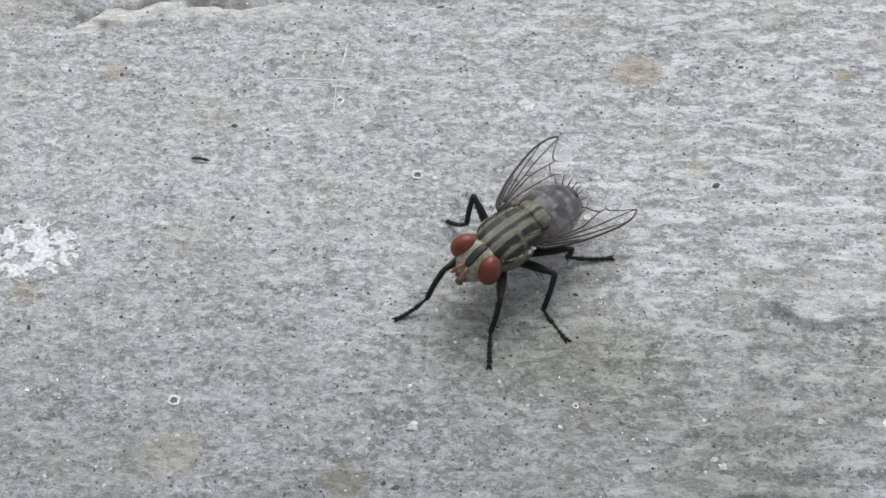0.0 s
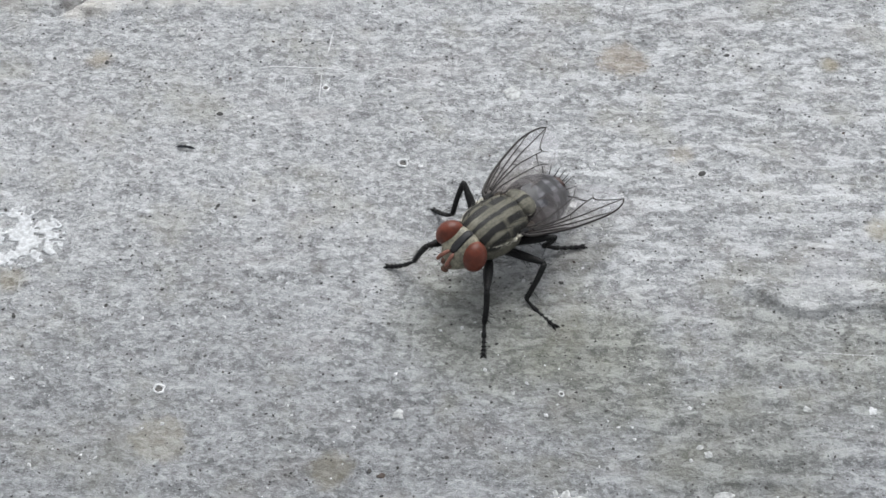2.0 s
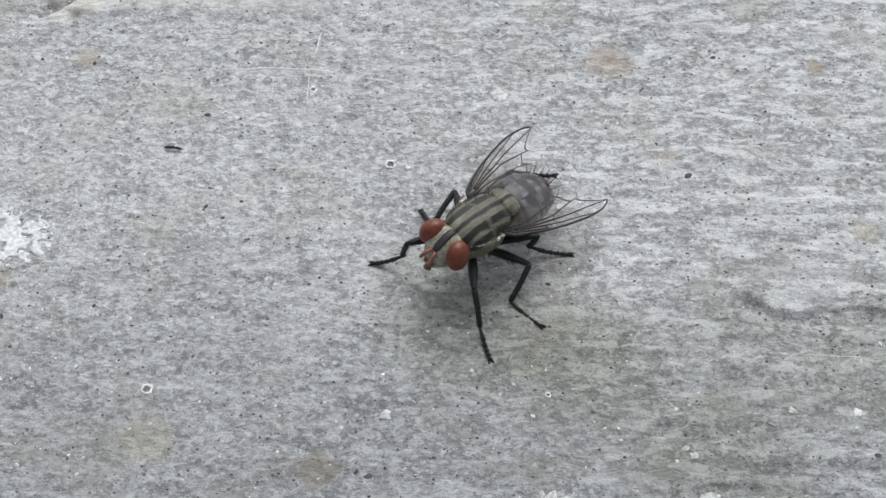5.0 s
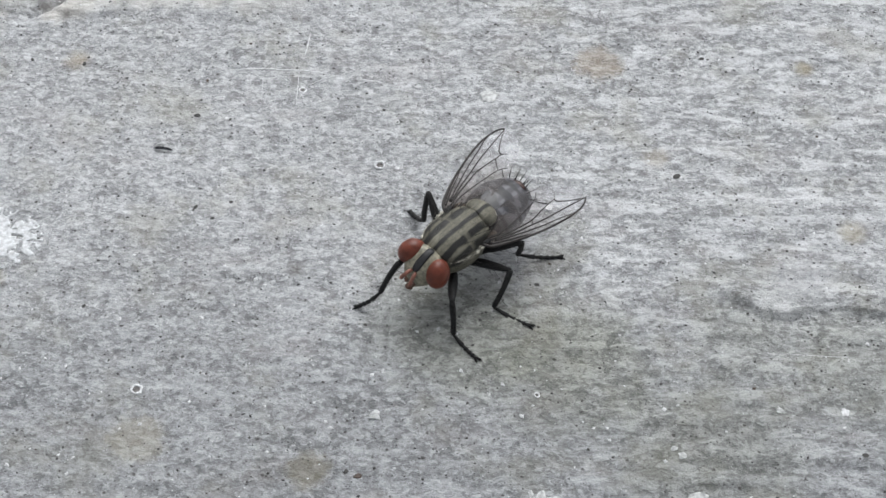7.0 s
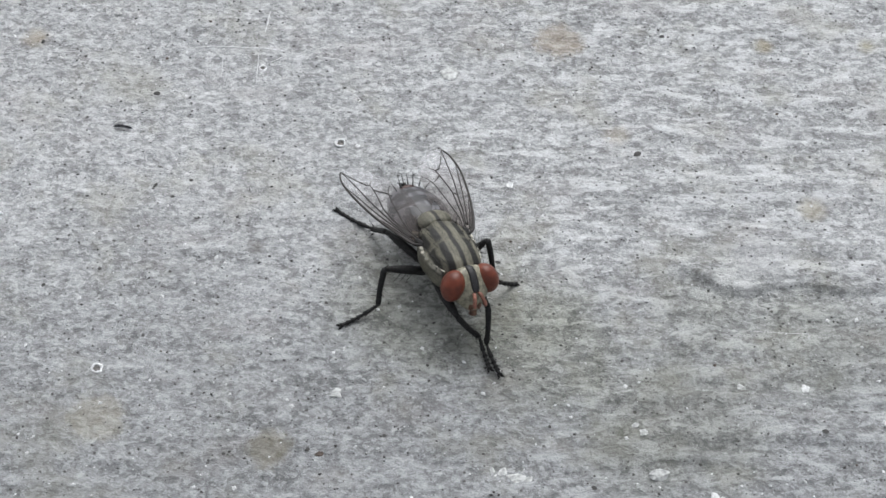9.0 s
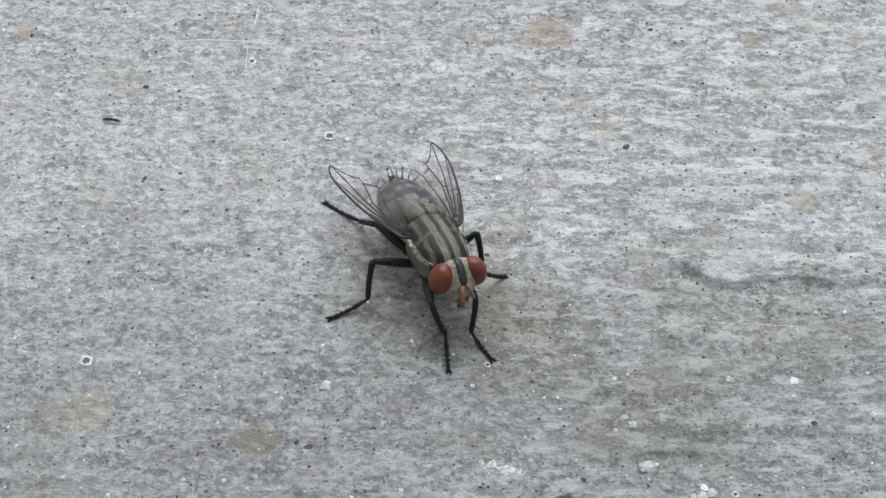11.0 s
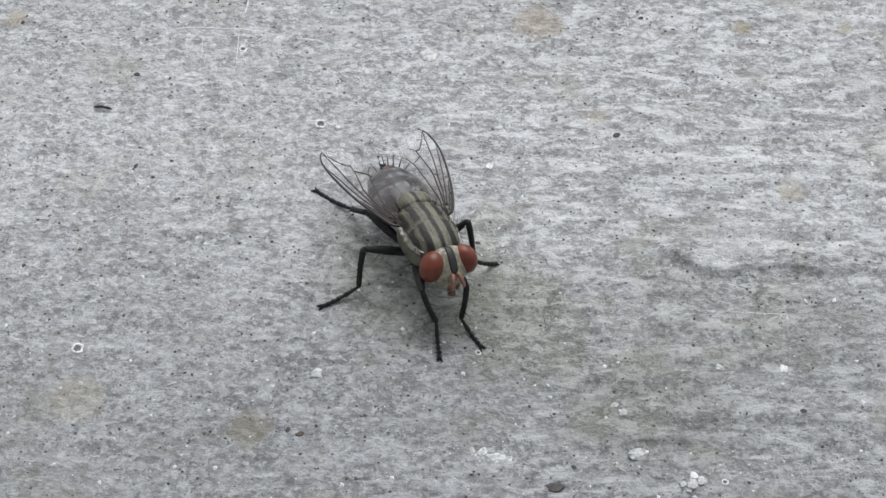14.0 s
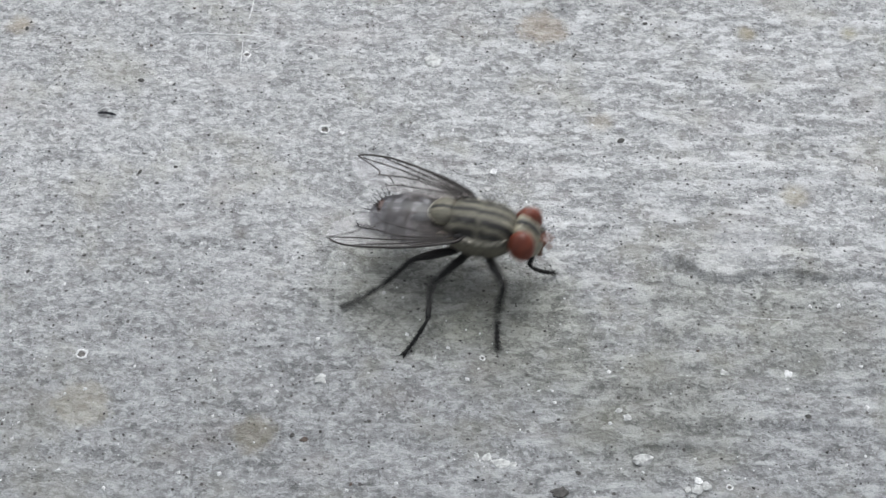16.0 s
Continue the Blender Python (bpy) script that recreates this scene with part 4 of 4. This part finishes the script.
def build_grit(name, count, seed, low, high, material, label):
    """Loose fine grit: many tiny angular grains in one mesh."""
    rng = random.Random(seed)
    verts, faces = [], []
    for i in range(count):
        x, y = rng.uniform(-36, 42), rng.uniform(-27, 28)
        r = low + (high - low) * rng.random() ** 3
        z, a, k = height(x, y), rng.random() * 6.28, len(verts)
        for dx, dy, dz in ((1.3, 0, 0.15), (0.1, 0.8, 0.1), (-1.1, 0.2, 0.2), (-0.1, -0.9, 0.12), (0.15, 0.1, 0.75), (0, 0, -0.5)):
            u, v = dx * rng.uniform(0.7, 1.2) * r, dy * rng.uniform(0.7, 1.2) * r
            verts.append(((x + u * math.cos(a) - v * math.sin(a)) * MM, (y + u * math.sin(a) + v * math.cos(a)) * MM, (z + dz * r) * MM))
        for p, q in ((0, 1), (1, 2), (2, 3), (3, 0)):
            faces += [(k + p, k + q, k + 4), (k + q, k + p, k + 5)]
    mesh = bpy.data.meshes.new(name)
    mesh.from_pydata(verts, [], faces)
    mesh.materials.append(material)
    return tagged(new(name, mesh), label, "grit", kind="stuff")


build_grit("dark_grit", 3200, 5, 0.03, 0.12, GRIT, "fine dark grit scattered over the concrete")
build_grit("white_grit", 1500, 6, 0.03, 0.17, WHITE, "fine white grit scattered over the concrete")
build_grit("brown_grit", 70, 7, 0.05, 0.15, BROWN, "fine brown grit scattered over the concrete")


# ---- what moves ----
# seconds, thorax centre (mm), heading, pitch, roll
BODY = [
    (0, 4.15, -1.87, 3.30, -222.4, 9.5, -12.9), (0.033, 4.15, -1.87, 3.30, -222.4, 9.5, -12.9), (0.1, 3.78, -2.44, 3.31, -223.9, 4.3, -11.8),
    (1, 3.69, -2.47, 3.31, -224.6, 4.6, -11.8), (1.2, 4.15, -1.90, 3.34, -223.6, 10.3, -11.1), (2, 4.17, -1.89, 3.34, -223.4, 10.3, -11.1),
    (2.1, 4.30, -1.62, 3.34, -222.0, 11.5, -11.2), (2.9, 4.24, -1.64, 3.34, -222.6, 11.3, -11.2), (3, 3.42, -2.15, 3.32, -229.4, 9.7, -12.8),
    (3.7, 3.43, -2.12, 3.32, -229.2, 9.8, -12.8), (3.9, 3.77, -1.90, 3.32, -227.3, 11.3, -12.4), (4.5, 3.80, -1.87, 3.32, -226.5, 11.5, -12.4),
    (4.6, 3.99, -1.63, 3.31, -224.4, 10.3, -11.7), (5.2, 3.92, -1.73, 3.34, -223.9, 10.2, -11.7), (6, 3.89, -1.78, 3.34, -223.7, 9.7, -11.2),
    (6.3, 3.31, -2.68, 3.31, -221.5, 4.3, -11.5), (7.4, 3.30, -2.73, 3.31, -221.3, 4.0, -11.2), (7.467, 3.80, -3.00, 3.28, -190.0, 5.0, -10.2), (7.5, 4.22, -3.90, 3.28, -178.0, 6.4, -10.0), (7.533, 4.50, -4.80, 3.27, -172.0, 7.4, -10.0),
    (7.6, 4.57, -5.31, 3.25, -170.7, 8.4, -10.0), (7.7, 4.59, -5.33, 3.25, -170.5, 8.4, -10.0), (7.8, 5.19, -5.73, 3.29, -157.5, 6.9, -6.7),
    (8.5, 5.19, -5.56, 3.29, -156.1, 7.3, -7.3), (11, 5.14, -5.55, 3.27, -156.8, 7.3, -6.2), (15.6, 5.13, -5.57, 3.28, -157.0, 7.3, -6.2),
    (15.7, 5.55, -5.57, 3.27, -148.7, 6.9, -5.5), (15.8, 6.88, -5.57, 3.28, -119.1, 6.3, -3.6), (15.9, 6.86, -5.68, 3.27, -119.3, 8.3, -3.5),
    (16, 7.96, -4.57, 3.35, -105.1, 2.9, -1.4)]

# seconds and where the toe stands (mm); height only where it is lifted
FEET = {
    "FR": [(0, -2.4, -5.4), (0.033, -2.4, -5.4), (0.067, -2.9, -4.4, 0.7), (0.1, -3.5, -3.5), (1, -3.2, -3.95), (1.1, -2.8, -3.4, 0.9), (1.2, -2.55, -2.05), (2, -2.15, -2.2), (2.05, -2, -3.6, 0.6),
           (2.1, -1.85, -5.05), (2.9, -2.2, -4.55), (2.95, -2.8, -4, 0.6), (3, -3.6, -3.4), (3.7, -3.5, -3.3), (3.8, -3.2, -2.3, 1), (3.9, -3, -1.9), (4.5, -2.9, -1.95), (4.6, -2.3, -1.95),
           (6, -2.3, -1.9), (6.15, -2.4, -3.5, 0.8), (6.3, -2.6, -5.3), (7.4, -2.6, -5.3), (7.5, 1, -9.8, 1.2), (7.6, 1.7, -10.9), (8.1, 1.5, -11.1), (8.2, 4.5, -11.3, 0.9), (8.3, 7.6, -12.25, 0.3),
           (8.5, 7.13, -10.65, 0.4), (8.7, 6.42, -10.36, 0.4), (9, 7.58, -11.68, 0.3), (9.3, 6.5, -10.6, 0.4), (9.6, 7.2, -11.2, 0.3), (9.9, 6.4, -10.5, 0.4), (10.15, 6.8, -11, 0.4), (10.3, 6.6, -11.8, 0.6), (10.5, 5.8, -12.2),
           (15.65, 5.8, -12.15), (15.7, 6.4, -11.4, 1.2), (15.8, 6.3, -12), (15.9, 6.6, -11.7), (15.933, 7.8, -11.3, 0.4), (15.967, 9, -11, 0.15), (16, 9, -11, 0.15)],
    "FL": [(0, 3.1, -8.9), (0.033, 3.1, -8.9), (0.067, 3.7, -9.3, 0.6), (0.1, 4.35, -9.75), (1, 4.55, -9.55), (1.1, 4.2, -9.5, 0.4), (1.2, 3.8, -9.5), (2, 3.6, -8.9), (2.05, 4.2, -9.2, 0.5),
           (2.1, 4.7, -9.55), (2.9, 4.1, -9.05), (2.95, 2.6, -9.4, 0.6), (3, 1.1, -9.7), (3.7, 1.2, -9.7), (3.9, 2.3, -9.4), (4.1, 2.3, -9.4), (4.2, 1.9, -9, 0.9), (4.3, 2.3, -9.35),
           (4.467, 1.7, -9.2, 0.5), (4.5, 3.2, -9.2, 0.8), (4.533, 5, -9.2, 0.5), (4.6, 4.8, -9.25), (7.4, 4.55, -9.1), (7.5, 6.5, -10.5, 0.2), (7.6, 6.5, -10.7), (7.7, 6.6, -10.75), (7.8, 7.95, -10.95),
           (8.2, 8.5, -11.1), (8.3, 7.51, -11.71, 0.35), (8.5, 8.57, -11.12, 0.3), (8.7, 7.74, -12.1, 0.3), (9, 8.14, -12.09, 0.3), (9.3, 7.6, -11.9, 0.3), (9.6, 7.3, -11.3, 0.35), (9.9, 7.7, -12, 0.3), (10.15, 7.8, -11.7, 0.4),
           (10.3, 8, -11.2, 0.4), (10.5, 8.35, -11.35), (15.65, 8.25, -11.3), (15.72, 8.8, -10.5, 0.9), (15.8, 9.8, -9), (15.9, 11.2, -7.9), (15.933, 12, -6.6, 0.4), (15.967, 12.6, -5.5, 0.2), (16, 12.6, -5.5, 0.2)],
    "MR": [(0, 0.7, 2.4), (7.4, 0.68, 2.35), (7.45, -1, -0.6, 0.9), (7.5, -2.65, -3.8), (7.7, -2.6, -3.8), (7.75, -1.8, -6.2, 0.9), (7.8, -1.1, -8.4), (15.7, -1.08, -8.45), (15.75, 1, -10.2, 0.9),
           (15.8, 3.3, -11.6), (16, 3.5, -11.5)],
    "ML": [(0, 7.7, -6.9), (1, 7.85, -6.75), (7.5, 7.85, -6.6), (7.55, 8.6, -5.9, 0.5), (7.6, 9.4, -5.2), (15.7, 9.4, -5.1), (15.75, 9.8, -4, 0.9), (15.8, 10.4, -2.6), (15.9, 10.5, -2.7),
           (16, 10.6, -3.2)],
    "HR": [(0, 7.3, 2), (4.5, 7.3, 2), (4.65, 8.8, 3.6, 1.8), (4.8, 8.4, 4, 1.8), (5, 8.9, 3.7, 1.9), (5.2, 8.4, 3.9, 1.8), (5.6, 8.8, 3.6, 1.8), (5.9, 7.3, 2), (7.4, 6.5, 2.2),
           (7.45, 1.5, 3.9, 0.6), (7.48, -0.2, 4.1), (7.52, -0.2, 4.1), (7.55, -0.8, 2.5, 0.6), (7.6, -1.4, 0.6), (15.7, -1.5, 0.65), (15.75, -2, -3, 0.9), (15.8, -2.3, -6.5), (15.9, -2.1, -6.7),
           (16, 0, -8.1, 0.2)],
    "HL": [(0, 10.6, -0.6), (0.033, 10.6, -0.6), (0.067, 10, -0.6, 0.4), (0.1, 9.55, -0.75), (1, 9.7, -1.2), (1.5, 9.95, -0.85), (2, 9.8, -0.6), (2.1, 9.7, -0.25), (2.9, 9.85, -0.5),
           (2.95, 9.6, -2, 0.5), (3, 9.3, -3.4), (3.7, 9.25, -3.4), (3.8, 9.5, -2.2, 0.5), (3.9, 9.8, -1.1), (7.4, 9.9, -1.4), (7.5, 9.2, -1.05), (7.7, 9.2, -1.05), (7.8, 6, 0, 0.6),
           (7.95, 2.75, 2.7), (15.7, 2.75, 2.7), (15.8, 0.5, -0.9, 0.2), (16, 0.9, -1.7)]}


# from and till when a leg holds still, its knee and its ankle (mm)
JOINTS = {
    "FR": [(0, 0.033, 0.44, -3.85, 2.90, -0.62, -4.53, 0.91), (0.1, 1, -0.18, -3.73, 2.84, -1.27, -3.37, 0.78), (1.2, 2, 0.15, -3.40, 3.29, -0.70, -2.79, 1.19),
           (2.1, 2.9, 0.32, -3.52, 2.49, -0.35, -3.53, 0.24), (3, 3.7, -0.60, -3.35, 2.98, -1.48, -3.34, 0.79), (3.9, 4.4, -0.33, -2.69, 3.06, -0.89, -2.10, 0.83),
           (4.6, 6, 0.04, -2.95, 3.31, -0.39, -2.19, 1.11), (6.3, 7.4, -0.15, -4.78, 3.56, -1.16, -5.44, 1.60), (7.6, 7.7, 2.49, -9.42, 2.47, 2.30, -9.07, 0.17),
           (7.8, 8.15, 3.30, -9.82, 2.48, 2.82, -9.49, 0.21), (8.3, 8.3, 5.45, -9.77, 2.58, 6.62, -10.39, 0.63), (8.5, 8.5, 4.35, -9.48, 3.78, 5.97, -9.80, 2.09),
           (8.7, 8.7, 4.11, -9.11, 4.09, 5.60, -9.24, 2.22), (9, 10.15, 5.60, -9.52, 2.61, 7.03, -9.70, 0.71), (10.5, 15.65, 4.75, -9.76, 3.24, 5.62, -10.27, 1.13),
           (15.8, 15.85, 7.56, -10.10, 2.87, 6.99, -9.97, 0.64), (15.9, 15.9, 7.64, -10.15, 2.54, 6.64, -9.60, 0.50), (16, 16, 9.36, -8.75, 3.02, 9.05, -8.86, 0.73)],
    "FL": [(0, 0.033, 3.68, -6.24, 2.76, 3.18, -6.74, 0.57), (0.1, 1, 3.66, -6.65, 2.85, 3.87, -7.63, 0.78), (1.2, 2, 3.77, -6.30, 2.41, 3.67, -7.12, 0.25),
           (2.1, 2.9, 3.95, -6.16, 2.22, 3.83, -7.25, 0.22), (3, 3.7, 2.30, -6.39, 2.34, 1.28, -7.61, 0.73), (3.9, 4.4, 3.20, -5.75, 3.57, 2.41, -7.09, 1.81),
           (4.6, 6, 3.80, -6.10, 2.63, 4.14, -7.19, 0.65), (6.3, 7.4, 3.11, -7.15, 2.44, 3.27, -7.51, 0.18), (7.6, 7.7, 6.54, -9.03, 2.44, 5.66, -8.84, 0.27),
           (7.8, 8.15, 7.70, -8.96, 2.52, 7.30, -9.17, 0.22), (8.3, 8.3, 7.33, -8.89, 2.50, 6.79, -9.73, 0.34), (8.5, 8.5, 6.96, -9.00, 2.64, 6.74, -10.08, 0.55),
           (8.7, 8.7, 6.72, -9.14, 2.36, 6.47, -10.38, 0.39), (9, 10.15, 7.50, -8.93, 2.60, 7.42, -10.07, 0.58), (10.5, 15.65, 7.42, -8.97, 2.73, 7.13, -9.55, 0.49),
           (15.8, 15.85, 9.96, -7.60, 2.40, 9.07, -7.02, 0.29), (15.9, 15.9, 10.90, -6.47, 2.80, 9.82, -8.24, 1.68), (16, 16, 11.91, -4.31, 2.97, 11.01, -6.01, 1.62)],
    "MR": [(0, 0.033, 2.42, 0.67, 3.92, 1.86, 0.64, 1.42), (0.1, 1, 2.26, 0.61, 3.58, 1.90, 0.47, 1.06), (1.2, 2, 2.63, 0.94, 3.67, 1.80, 0.53, 1.30),
           (2.1, 2.9, 2.79, 2.41, 1.99, 1.70, 0.35, 1.13), (3, 3.7, 2.29, 0.80, 3.80, 1.58, 0.45, 1.38), (3.9, 4.4, 2.65, 2.37, 2.00, 1.55, 0.31, 1.24),
           (4.6, 6, 2.63, 2.51, 1.95, 1.59, 0.37, 1.31), (6.3, 7.4, 1.88, 0.24, 3.72, 1.50, 0.29, 1.20), (7.6, 7.7, 0.85, -4.18, 2.57, -0.17, -4.35, 0.25),
           (7.8, 8.15, 1.44, -6.64, 3.20, 1.12, -7.46, 0.81), (8.7, 8.7, 1.41, -6.54, 3.20, 1.08, -7.34, 0.80), (10.5, 15.65, 1.31, -6.41, 3.08, 1.10, -7.40, 0.74),
           (15.8, 15.85, 4.07, -8.41, 3.06, 4.41, -9.42, 0.79), (15.9, 15.9, 4.06, -8.51, 2.92, 4.48, -9.33, 0.57), (16, 16, 5.21, -7.40, 1.56, 4.89, -9.92, 1.56)],
    "ML": [(0, 0.033, 7.20, -3.97, 2.51, 6.40, -4.74, 0.27), (0.1, 1, 6.98, -4.31, 2.21, 5.79, -5.36, 0.24), (1.2, 2, 7.32, -3.75, 2.24, 6.22, -4.89, 0.26),
           (2.1, 2.9, 7.48, -3.46, 1.89, 6.17, -4.91, 0.27), (3, 3.7, 6.46, -4.28, 2.69, 6.27, -4.73, 0.24), (3.9, 4.4, 7.11, -3.16, 1.03, 5.83, -5.27, 0.32),
           (4.6, 6, 7.21, -3.41, 1.86, 6.04, -4.98, 0.25), (6.3, 7.4, 6.78, -4.21, 2.22, 5.71, -5.37, 0.24), (7.6, 7.7, 7.18, -5.35, 3.97, 7.42, -5.58, 1.46),
           (7.8, 8.15, 7.45, -5.14, 4.13, 7.84, -6.09, 1.80), (8.7, 15.65, 7.45, -4.99, 4.02, 7.89, -6.20, 1.79), (15.8, 15.9, 8.39, -2.13, 2.53, 8.33, -3.84, 0.65),
           (16, 16, 8.48, -0.95, 0.60, 8.20, -3.48, 0.65)],
    "HR": [(0, 0.033, 6.27, 1.78, 2.65, 5.13, 0.48, 0.70), (0.1, 1, 5.83, 1.32, 3.04, 5.22, 0.36, 0.70), (1.2, 2, 6.22, 1.81, 2.64, 5.16, 0.44, 0.70),
           (2.1, 2.9, 6.36, 2.03, 2.41, 5.10, 0.53, 0.70), (3, 3.7, 5.72, 1.35, 3.09, 5.10, 0.53, 0.70), (3.9, 4.4, 6.01, 1.63, 2.88, 5.09, 0.54, 0.70),
           (4.6, 6, 4.80, 2.80, 1.20, 6.70, 4.20, 1.50), (6.3, 7.4, 5.03, 1.27, 3.09, 4.63, 0.32, 0.70), (7.6, 7.7, 1.54, -2.22, 2.42, 0.82, -1.11, 0.20),
           (7.8, 8.15, 1.77, -2.85, 1.89, 0.74, -1.17, 0.21), (8.7, 15.65, 1.62, -2.77, 2.02, 0.79, -1.09, 0.22), (15.8, 15.85, 2.42, -6.24, 2.30, 0.54, -6.14, 0.49),
           (15.9, 15.9, 2.42, -6.51, 2.42, 0.68, -6.28, 0.50), (16, 16, 3.85, -6.74, 3.06, 2.49, -6.82, 0.88)],
    "HL": [(0, 0.033, 8.03, -2.21, 2.89, 7.94, -0.96, 0.61), (0.1, 1, 7.71, -2.99, 3.30, 7.24, -1.76, 1.07), (1.2, 2, 7.98, -2.53, 3.27, 7.47, -1.36, 1.02),
           (2.1, 2.9, 8.05, -2.38, 3.33, 7.46, -1.32, 1.06), (3, 3.7, 7.27, -2.99, 2.90, 6.84, -2.22, 0.46), (3.9, 4.4, 7.51, -2.94, 3.41, 7.45, -1.77, 1.13),
           (4.6, 6, 7.78, -2.39, 3.34, 7.35, -1.29, 1.04), (6.3, 7.4, 7.35, -2.70, 3.11, 7.27, -1.65, 0.73), (7.6, 7.7, 7.39, -2.83, 3.28, 7.11, -2.68, 0.70),
           (7.8, 15.65, 4.91, -1.38, 2.34, 3.69, 0.22, 0.70), (15.8, 15.85, 4.29, -2.28, 3.02, 2.78, -2.24, 0.90), (15.9, 15.9, 4.33, -2.44, 3.04, 3.01, -2.59, 0.80),
           (16, 16, 4.49, -1.95, 3.04, 3.45, -2.42, 0.70)]}


def between(rows, t):
    for a, b in zip(rows, rows[1:]):
        if t <= b[0]:
            u = (t - a[0]) / (b[0] - a[0])
            a, b = (*a, 0.0) if len(a) < 4 else a, (*b, 0.0) if len(b) < 4 else b
            return [p + (q - p) * u for p, q in zip(a[1:], b[1:])]
    return list(rows[-1][1:]) + ([0.0] if len(rows[-1]) < 4 else [])


def body_pose(t):
    x, y, z, h, p, r = between(BODY, t)
    return pose(x, y, z, 0, 0, h) @ pose(0, 0, 0, p, 0, 0) @ pose(0, 0, 0, 0, r, 0)


def bone(a, b, up):
    """The pose of a limb piece that runs along its y from a to b (mm)."""
    y = (b - a).normalized()
    x = y.cross(up).normalized()
    m = Matrix((x, y, x.cross(y))).transposed().to_4x4()
    m.translation = a * MM
    return m


def joints(key, t):
    """Knee and ankle about where they are held at t."""
    rows = [(w, *r[2:]) for r in JOINTS[key] for w in ((r[0], r[1]) if r[1] > r[0] else (r[0],))]
    if t <= rows[0][0]:
        return Vector(rows[0][1:4]), Vector(rows[0][4:7])
    v = between(rows, t)
    return Vector(v[:3]), Vector(v[3:6])


def leg_poses(key, t):
    """Femur, tibia and tarsus in the leg's own space: hip and toe are fixed, knee and ankle settle between them."""
    kind, s, _ = LEG_SET[key]
    hip, femur, tibia, tarsus = LEGS[kind]
    m = body_pose(t)
    hip_w = m @ Vector((s * hip[0], hip[1], hip[2]))
    x, y, lift = between(FEET[key], t)
    toe = Vector((x, y, height(x, y) + 0.1 + lift))
    knee, ankle = joints(key, t)
    for i in range(14):
        ankle = toe + (ankle - toe).normalized() * tarsus * 0.97
        knee = ankle + (knee - ankle).normalized() * tibia
        knee = hip_w + (knee - hip_w).normalized() * femur
        ankle = knee + (ankle - knee).normalized() * tibia
        ankle.z = max(ankle.z, 0.25)
    inv = m.inverted()
    shift = Vector((s * hip[0], hip[1], hip[2]))
    hip_l, knee_l, ankle_l, toe_l = (inv @ q - shift for q in (hip_w, knee, ankle, toe))
    up = inv.to_3x3() @ Vector((0, 0, 1))
    side = m.to_3x3() @ Vector((s, 0, 0)) + Vector((0, 0, 0.3))
    return bone(hip_l, knee_l, up), bone(knee_l, ankle_l, inv.to_3x3() @ side), bone(ankle_l, toe_l, up)


def motions():
    times = {round(k * 0.1, 3) for k in range(161)} | {r[0] for r in BODY}
    for rows in FEET.values():
        times |= {r[0] for r in rows}
    for a, b in ((7.4, 7.8), (15.6, 16.0)):
        times |= {round(a + k / 30, 3) for k in range(int((b - a) * 30) + 1)}
    done, clean = set(), []
    for t in sorted(times):
        if frame(t) not in done and t <= 16.0:
            done.add(frame(t))
            clean.append((frame(t) - 1) / FPS)
    rows = []
    for t in clean:
        m = body_pose(t)
        m.translation *= MM
        rows.append((t, m))
    walk(fly, rows)
    for key, (kind, s, (leg, femur, tibia, tarsus)) in LEG_SET.items():
        poses = [(t, leg_poses(key, t)) for t in clean]
        for i, piece in enumerate((femur, tibia, tarsus)):
            walk(piece, [(t, p[i]) for t, p in poses])


motions()
